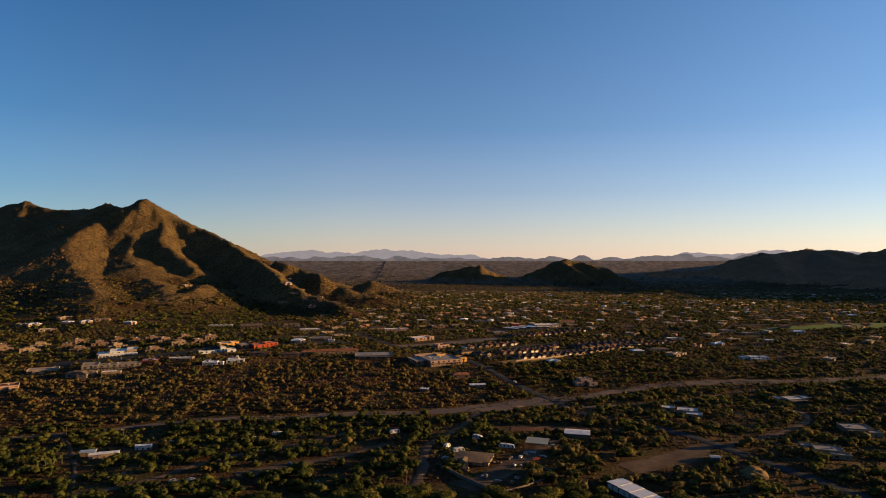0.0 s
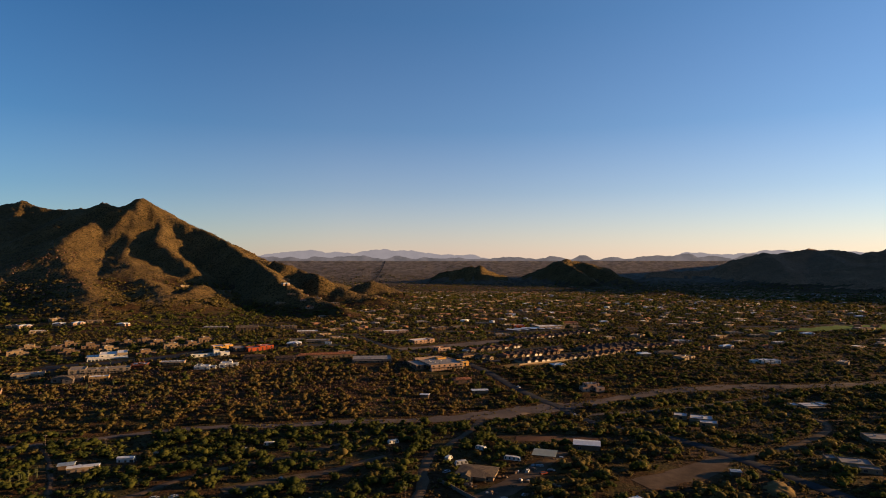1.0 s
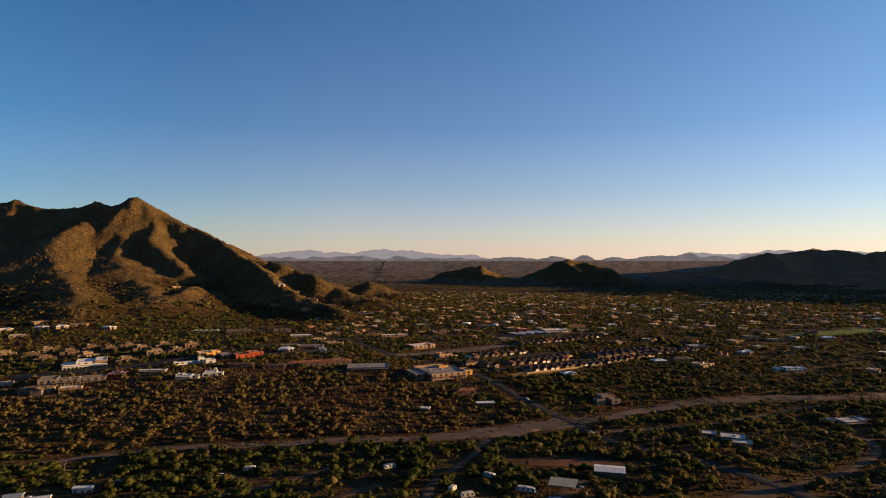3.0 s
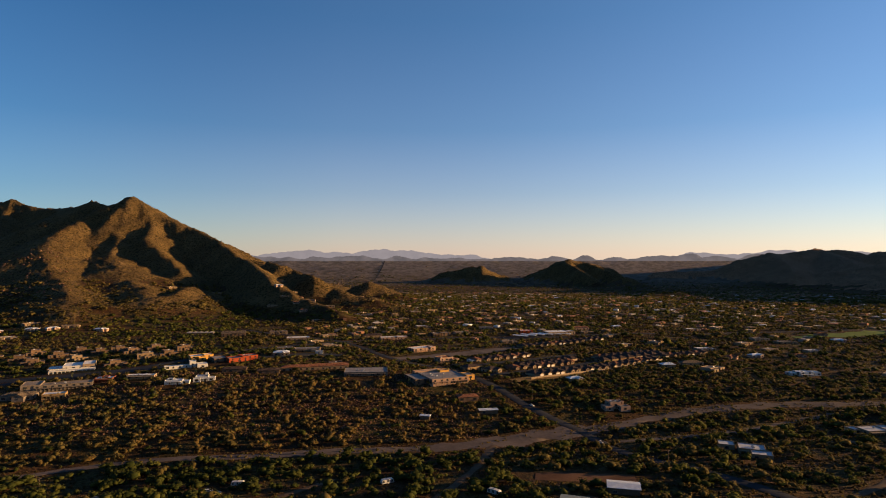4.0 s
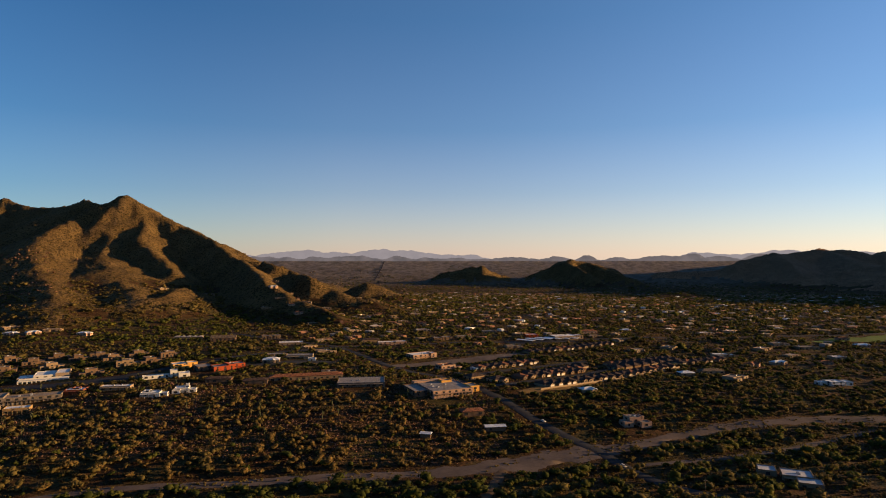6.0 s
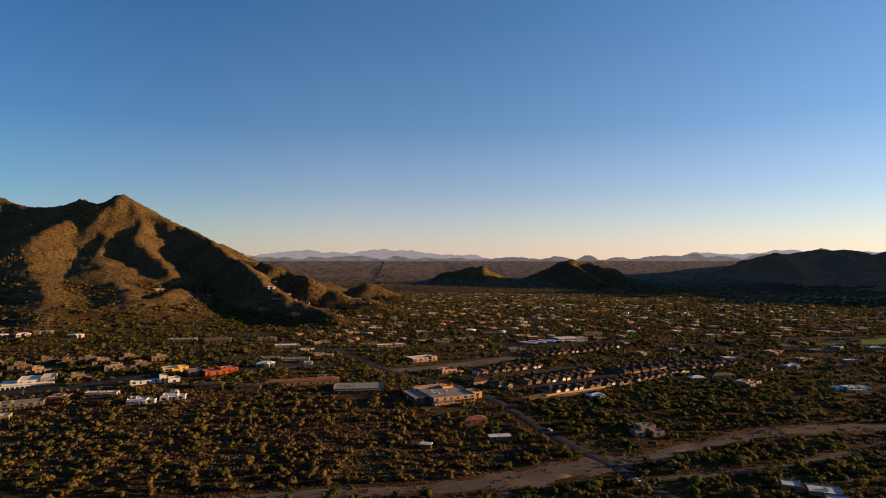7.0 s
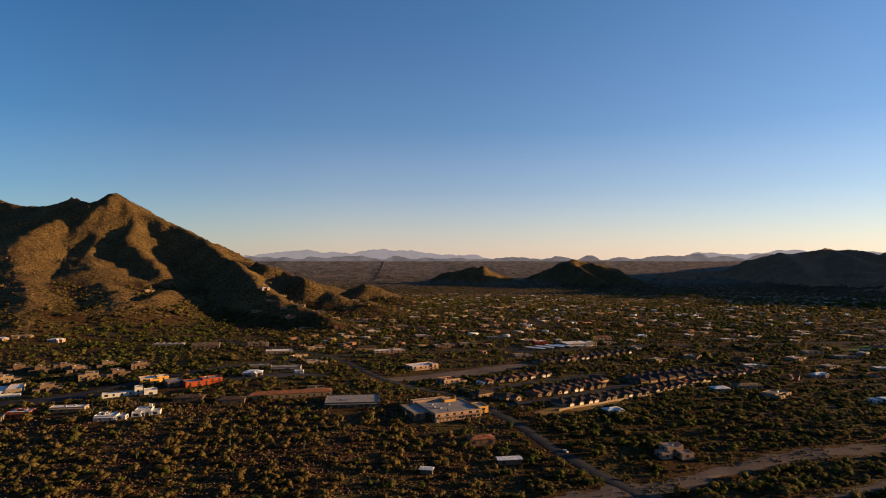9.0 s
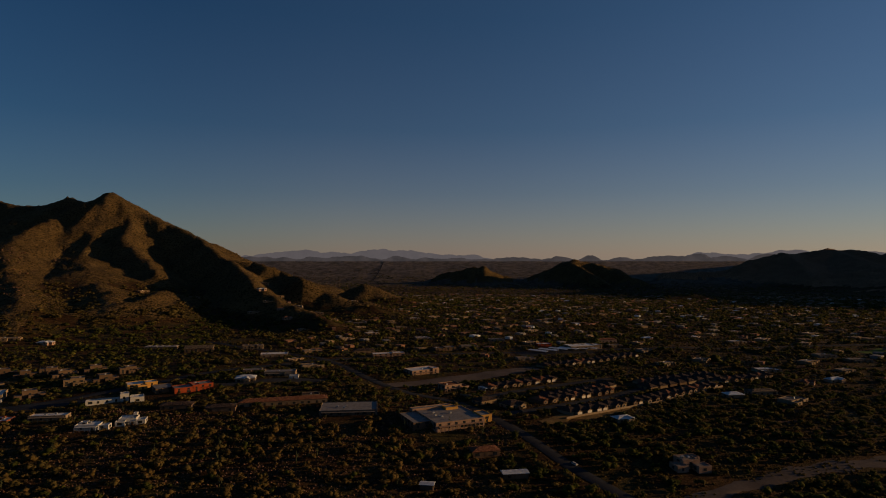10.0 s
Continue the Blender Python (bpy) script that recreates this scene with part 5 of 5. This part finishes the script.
# ---------------------------------------------------------------- posts, poles and cacti
def utility_pole(x, y, rot, height):
    root = thing("utility_pole", x, y, rot, "weathered wooden utility pole with a crossarm", "utility pole", "utility poles", 1.0)
    part("pole", Shape().tube([(0, 0, -1), (0, 0, height)], [0.17, 0.11], 8), TIMBER, root)
    part("crossarm", Shape().box(-1.3, 1.3, -0.07, 0.07, height - 0.9, height - 0.75), TIMBER, root)
    for u in (-1.15, -0.5, 0.5, 1.15):
        part("insulator", Shape().tube([(u, 0, height - 0.75), (u, 0, height - 0.5)], [0.06, 0.04], 6), WHITE, root)


for px, py, ph in ((-215, 349, 10.5), (-183, 350, 8.0), (-16, 266, 8.5), (-9, 259, 9.0), (106, 372, 10.0), (60, 505, 10.0), (-60, 690, 10.0), (-150, 735, 10.0), (200, 262, 10.0)):
    utility_pole(px, py, 20, ph)


CACTUS = material("saguaro_skin", plainly((0.04, 0.045, 0.022), (0.065, 0.068, 0.032), 1.5, "Object", 0.05), 0.75)


def saguaro(x, y, rot, h, seed):
    r = np.random.default_rng(seed)
    root = thing("saguaro_cactus", x, y, rot, "tall green saguaro cactus with upturned arms", "cactus", "saguaros", 1.2)
    part("stem", Shape().tube([(0, 0, -0.5), (0, 0, h * 0.3), (0.05, 0, h * 0.7), (0, 0, h - 0.3), (0, 0, h)], [0.2, 0.25, 0.25, 0.2, 0.06], 9), CACTUS, root, smooth=True)
    for k in range(int(r.integers(1, 4))):
        a, z = r.uniform(0, 6.28), h * r.uniform(0.35, 0.55)
        c, s, up = math.cos(a), math.sin(a), h * r.uniform(0.2, 0.38)
        line = [(0.2 * c, 0.2 * s, z), (0.75 * c, 0.75 * s, z + 0.1), (1.0 * c, 1.0 * s, z + 0.6), (1.0 * c, 1.0 * s, z + up), (1.0 * c, 1.0 * s, z + up + 0.25)]
        part("arm", Shape().tube(line, [0.18, 0.2, 0.22, 0.2, 0.06], 8), CACTUS, root, smooth=True)
    return root


def saguaros():
    protos = [saguaro(-191 + 2 * k, 288 + 3 * k, 40 * k, 5.5 + 0.7 * k, k) for k in range(4)]
    r = np.random.default_rng(44)
    n = 0
    while n < 40:
        x, y = r.uniform(-300, 20), r.uniform(425, 580)
        x, y = M * x, M * y
        if abs(x) > 0.7 * y or bare(np.array([x]), np.array([y]), 1.0)[0]:
            continue
        copy_thing(protos[n % 4], pose(x, y, land_at(x, y), 0, 0, r.uniform(0, 360)))
        n += 1


saguaros()


# ---------------------------------------------------------------- single trees near the wash
def tree_kit():
    kit = []
    for k in range(6):
        r = np.random.default_rng(200 + k)
        root = new("palo_verde_tree")
        tagged(root, ["olive green palo verde tree with a broad rounded crown", "dense dark green mesquite tree on desert soil"][k % 2], "tree", "trees by the wash")
        limbs = Shape().tube([(0, 0, -0.06), (0.02, 0, 0.12), (0.03, 0.02, 0.3)], [0.075, 0.06, 0.05], 6)
        for m in range(5):
            a, q = 6.28 * m / 5 + r.uniform(-0.4, 0.4), r.uniform(0.35, 0.6)
            limbs.tube([(0.02, 0.01, 0.22), (0.5 * q * math.cos(a), 0.5 * q * math.sin(a), 0.5), (q * math.cos(a), q * math.sin(a), r.uniform(0.75, 1.0))], [0.04, 0.028, 0.01], 5)
        part("trunk", limbs, BARK, root)
        v, f = blob_tree(12, 75, 0.085, 300 + k)
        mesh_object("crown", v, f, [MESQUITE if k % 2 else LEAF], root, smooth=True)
        kit.append(root)
    return kit
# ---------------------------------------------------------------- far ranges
# Haze of distance is put into the emission: the ranges glow over near-black slopes.
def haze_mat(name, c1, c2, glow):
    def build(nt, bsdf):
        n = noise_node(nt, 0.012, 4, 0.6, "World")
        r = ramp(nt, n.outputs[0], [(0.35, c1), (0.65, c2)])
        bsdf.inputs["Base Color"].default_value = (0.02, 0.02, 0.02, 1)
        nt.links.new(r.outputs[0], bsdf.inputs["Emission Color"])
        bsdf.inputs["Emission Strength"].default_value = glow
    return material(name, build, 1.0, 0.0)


def range_backdrop(name, y, x0, x1, base, crests, jag, seed, mat, label):
    """A distant mountain range: a sheet of slopes rising from its foot to a jagged crest."""
    x = np.linspace(x0, x1, 700)
    top = np.full(x.shape, float(base))
    warp = x + 70 * fractal(x, 0 * x + seed, 260, seed + 9, 3)
    for cx, height, spread in crests:
        top = np.maximum(top, base + (height - base) * np.exp(-((warp - cx) / (0.75 * spread)) ** 2))
    top = top + 1.5 * jag * fractal(x, 0 * x + seed, 130, seed, 6) * np.clip((top - base) / 30, 0.2, 1)
    rows = []
    for s in np.linspace(0, 1, 9):
        z = base - 30 + (top - base + 30) * s
        dy = -40 * (1 - s) + 22 * fractal(x, 0 * x + s * 300, 90, seed + 5, 3) * (1 - s)
        rows.append(np.column_stack([x, y + dy, z]))
    n = len(x)
    verts = np.concatenate(rows)
    i, j = np.meshgrid(np.arange(8), np.arange(n - 1), indexing="ij")
    quads = np.stack([i * n + j, i * n + j + 1, (i + 1) * n + j + 1, (i + 1) * n + j], -1).reshape(-1, 4)
    return tagged(mesh_object(name, verts, quads, [mat], smooth=True), label, "mountains", kind="structure")


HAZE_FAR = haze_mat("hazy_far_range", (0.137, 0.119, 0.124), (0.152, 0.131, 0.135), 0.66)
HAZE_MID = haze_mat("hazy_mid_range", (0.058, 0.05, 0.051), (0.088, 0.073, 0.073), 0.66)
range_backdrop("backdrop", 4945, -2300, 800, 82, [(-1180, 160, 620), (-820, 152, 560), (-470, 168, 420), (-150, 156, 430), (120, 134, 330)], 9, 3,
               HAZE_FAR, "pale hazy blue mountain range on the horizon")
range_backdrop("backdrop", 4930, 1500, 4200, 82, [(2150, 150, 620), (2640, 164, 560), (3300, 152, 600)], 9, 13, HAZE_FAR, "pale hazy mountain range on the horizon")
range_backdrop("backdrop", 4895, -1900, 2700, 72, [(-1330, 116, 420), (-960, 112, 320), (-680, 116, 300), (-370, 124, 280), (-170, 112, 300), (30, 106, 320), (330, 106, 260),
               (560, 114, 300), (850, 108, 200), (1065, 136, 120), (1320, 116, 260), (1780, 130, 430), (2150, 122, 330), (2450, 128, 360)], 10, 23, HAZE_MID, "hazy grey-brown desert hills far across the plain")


# ---------------------------------------------------------------- scrub
def scatter(count, d0, d1, cover, seed, spread=(1.5, 4.9)):
    """Random spots in the fan that the flight overlooks, between two distances, clumped by noise, with a crown radius each."""
    r = np.random.default_rng(seed)
    d = np.sqrt(r.uniform(d0 * d0, d1 * d1, count))
    a = np.radians(r.uniform(-44, 44, count))
    x, y = d * np.sin(a), d * np.cos(a)
    size = spread[0] + (spread[1] - spread[0]) * r.random(count) ** 1.1
    near = y < 531 + 0.22 * x
    even = np.where(y < 700, np.clip(0.75 + (x + 60) / 300, 0.6, 1), 0.35)
    clump = (1 - 0.7 * even) * (fractal(x, y, 60, 81, 3) + 0.6 * value_noise(x / 17, y / 17, 83)) + even * (r.uniform(-1.2, 0.55, count) if spread[1] > 2 else 0)
    keep = (clump > np.where(near & (spread[1] > 2), cover + 0.25, np.where(y > 700, cover + 0.5 * value_noise(x / 140, y / 190, 87), np.where(x > 25, cover - 0.1, cover)))) & ~bare(x, y, 0.6 + 0.65 * size)
    return x[keep], y[keep], size[keep], r


def merged(name, x, y, size, tall, kinds, mat, label, category, r):
    """One mesh of many bushes."""
    z = land(x, y)
    points, faces, count = [], [], 0
    pick = r.integers(0, len(kinds), len(x))
    turn = r.uniform(0, 2 * math.pi, len(x))
    for k, (v, f) in enumerate(kinds):
        m = np.flatnonzero(pick == k)
        c, s, w = np.cos(turn[m])[:, None], np.sin(turn[m])[:, None], size[m][:, None]
        X = (v[None, :, 0] * c - v[None, :, 1] * s) * w + x[m][:, None]
        Y = (v[None, :, 0] * s + v[None, :, 1] * c) * w + y[m][:, None]
        Z = v[None, :, 2] * (size * tall)[m][:, None] + z[m][:, None] - 0.1
        points.append(np.stack([X, Y, Z], -1).reshape(-1, 3))
        faces.append((f[None] + (count + len(v) * np.arange(len(m)))[:, None, None]).reshape(-1, 3))
        count += len(v) * len(m)
    ob = mesh_object(name, np.concatenate(points), np.concatenate(faces), [mat], smooth=True)
    return tagged(ob, label, category, kind="stuff")


NEAR_KINDS = [blob_tree(3, 12, 0.13, s) for s in (1, 2, 3, 4, 5)]
MID_KINDS = [blob_tree(2, 7, 0.2, s, False) for s in (11, 12, 13, 14)]
FAR_KINDS = [blob_tree(1, 3, 0.4, s, False) for s in (21, 22, 23)]


TREES = tree_kit()


def scrub_layers():
    placed = 0
    layers = ((265, 900, 13000, NEAR_KINDS, 31), (900, 1500, 18000, MID_KINDS, 32), (1500, 2650, 36000, FAR_KINDS, 33), (2650, 4450, 18000, FAR_KINDS, 34))
    for d0, d1, count, kinds, seed in layers:
        x, y, size, r = scatter(count, d0, d1, -0.8, seed)
        up = rise(x, y)
        flat = up < np.where((x < -230) & (y > 1450), 12, 20)
        size = size * (1.32 if d0 < 700 else (1.2 if d0 < 1500 else 1.4) * np.exp(r.normal(0, 0.3, len(x)))) * np.where(y < 531 + 0.22 * x, 1.25 * r.uniform(0.75, 1.2, len(x)), 1.0)
        tall = r.uniform(0.7, 1.05, len(x)) * np.where(y < 700, 0.8, 0.7)
        green = value_noise(x / 45, y / 45, 91) + r.uniform(-0.8, 0.8, len(x)) > -0.1
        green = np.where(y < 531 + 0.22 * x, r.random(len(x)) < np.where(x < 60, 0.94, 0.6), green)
        green = np.where(y > 700, r.random(len(x)) < 0.5 + 0.5 * value_noise(x / 120, y / 120, 95), green) | ((x < -360) & (y > 1000))
        green = green & ~((x < -300) & (up > 5))
        green = np.where((y > 531 + 0.22 * x) & (y < 1000) & (x > 60), r.random(len(x)) < 0.52, green)
        mesa = (y > 531 + 0.22 * x) & (y < 700) & (x < 25)
        green = np.where(mesa, r.random(len(x)) < 0.12, green)
        size = np.where(mesa, size * r.uniform(0.7, 1.1, len(x)), size)
        single = np.zeros(len(x), bool)
        if d0 < 300:
            order = np.argsort(np.hypot(x, y))
            order = order[(size[order] > 3.0) & (np.abs(x[order]) < 0.74 * y[order] + 20)][:290]
            single[order] = True
            turn, ground = r.uniform(0, 360, len(x)), land(x, y)
            for k in order:
                src = TREES[int(r.integers(0, len(TREES)))]
                m = pose(x[k], y[k], ground[k] + 0.1, 0, 0, turn[k]) @ Matrix.Diagonal((size[k], size[k], size[k] * tall[k], 1))
                if placed < len(TREES):
                    TREES[placed].matrix_basis = m
                else:
                    copy_thing(src, Matrix.Identity(4)).matrix_basis = m
                placed += 1
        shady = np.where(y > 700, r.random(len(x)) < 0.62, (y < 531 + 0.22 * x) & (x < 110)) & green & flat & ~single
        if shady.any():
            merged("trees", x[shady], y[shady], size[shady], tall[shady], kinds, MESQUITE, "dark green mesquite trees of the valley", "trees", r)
        rusty = mesa & ~green & flat & ~single & (r.random(len(x)) < np.clip(0.5 + x / 300 + 0.6, 0.2, 0.95))
        if rusty.any():
            merged("scrub", x[rusty], y[rusty], size[rusty], tall[rusty], kinds, RUSTY, "rusty brown dry scrub on the mesa", "scrub", r)
        for leafy_one in (True, False):
            m = flat & (green == leafy_one) & ~single & ~shady & ~rusty
            merged("trees" if leafy_one else "scrub", x[m], y[m], size[m], tall[m], kinds, LEAF if leafy_one else SCRUB,
                   "olive green desert trees scattered over the valley" if leafy_one else "dry brownish scrub scattered over the valley", "trees" if leafy_one else "scrub", r)


scrub_layers()


def low_brush():
    """Knee-high bursage and creosote between the trees, and tufts on the slopes."""
    for d0, d1, count, seed, hills in ((15, 265, 2500, 50, False), (265, 775, 28000, 51, False), (775, 1250, 7000, 52, False), (1060, 2400, 26000, 53, True)):
        x, y, size, r = scatter(count, d0, d1, -0.9, seed, (0.6, 1.6))
        m = (rise(x, y) > np.where(x < -250, 5, 15)) if hills else (rise(x, y) < 18)
        if hills:
            m &= x < 125
        size = size * (1.7 if hills else 1.0)
        kinds = [blob_tree(1, 5, 0.36, s, False) for s in (61, 62, 63)] if not hills else [blob_tree(1, 2, 0.4, s, False) for s in (64, 65)]
        golden = (x > 15 + r.normal(0, 25, len(x))) & (not hills)
        size = np.where(golden, size * 1.35, size)
        for sunny in (False, True):
            k = m & (golden == sunny)
            if k.any():
                merged("low_brush", x[k], y[k], size[k], r.uniform(0.45, 0.8, k.sum()), kinds, SCRUB if hills else RUSTY if sunny else BRUSH,
                       "golden dry brush between desert trees" if sunny else "low dry brush between desert trees", "brush", r)


low_brush()


def wash_bushes():
    """Sparse tufts that grow out of the sand of the wash."""
    r = np.random.default_rng(58)
    for n, (pts, half) in enumerate(CLEAR[:3]):
        k = r.integers(0, len(pts), (700, 1800, 500)[n])
        q = pts[k] + half[k][:, None] * r.normal(0, 0.85, (len(k), 2))
        m = fractal(q[:, 0], q[:, 1], 26, 97, 3) > -0.1
        merged("wash_bushes", q[m, 0], q[m, 1], r.uniform(0.5, 1.7, m.sum()), r.uniform(0.6, 1.0, m.sum()), MID_KINDS, SCRUB, "sparse dry bushes growing in a sandy wash", "bushes", r)


wash_bushes()


def stones():
    """Dark weathered rocks on the mesa and boulders on the mountain's foot."""
    r = np.random.default_rng(77)
    base = np.array([(1, 0, 0), (0.2, 0.9, 0.1), (-0.9, 0.1, 0), (0, -1, 0.1), (0.1, 0.1, 0.8), (0, 0, -0.6)])
    faces = np.array([(0, 1, 4), (1, 2, 4), (2, 3, 4), (3, 0, 4), (1, 0, 5), (2, 1, 5), (3, 2, 5), (0, 3, 5)])
    x = np.concatenate([r.uniform(-330, 30, 12000), r.normal(-860, 50, 120), r.normal(-700, 50, 140), r.normal(-760, 60, 60)])
    y = np.concatenate([r.uniform(425, 560, 12000), r.normal(1290, 40, 120), r.normal(1080, 50, 140), r.normal(1160, 60, 60)])
    s = np.concatenate([r.uniform(0.3, 0.95, 12000), 1.4 + 3.0 * r.random(320) ** 2])
    x, y = M * x, M * y
    s = np.where(bare(x, y, 1.0), 0.02, s)
    z = land(x, y)
    v = base[None] * s[:, None, None] * r.uniform(0.7, 1.3, (len(x), 6, 3))
    a = r.uniform(0, 6.28, len(x))
    c, n = np.cos(a)[:, None], np.sin(a)[:, None]
    v = np.stack([v[..., 0] * c - v[..., 1] * n + x[:, None], v[..., 0] * n + v[..., 1] * c + y[:, None], v[..., 2] + z[:, None] + 0.1 * s[:, None]], -1)
    f = faces[None] + 6 * np.arange(len(x))[:, None, None]
    tagged(mesh_object("rocks", v.reshape(-1, 3), f.reshape(-1, 3), [ROCK]), "dark reddish weathered rocks strewn over the mesa", "rocks", kind="stuff")


ROCK = material("weathered_rock", plainly((0.075, 0.042, 0.028), (0.15, 0.085, 0.055), 0.5, "World", 0.1), 0.9)
stones()
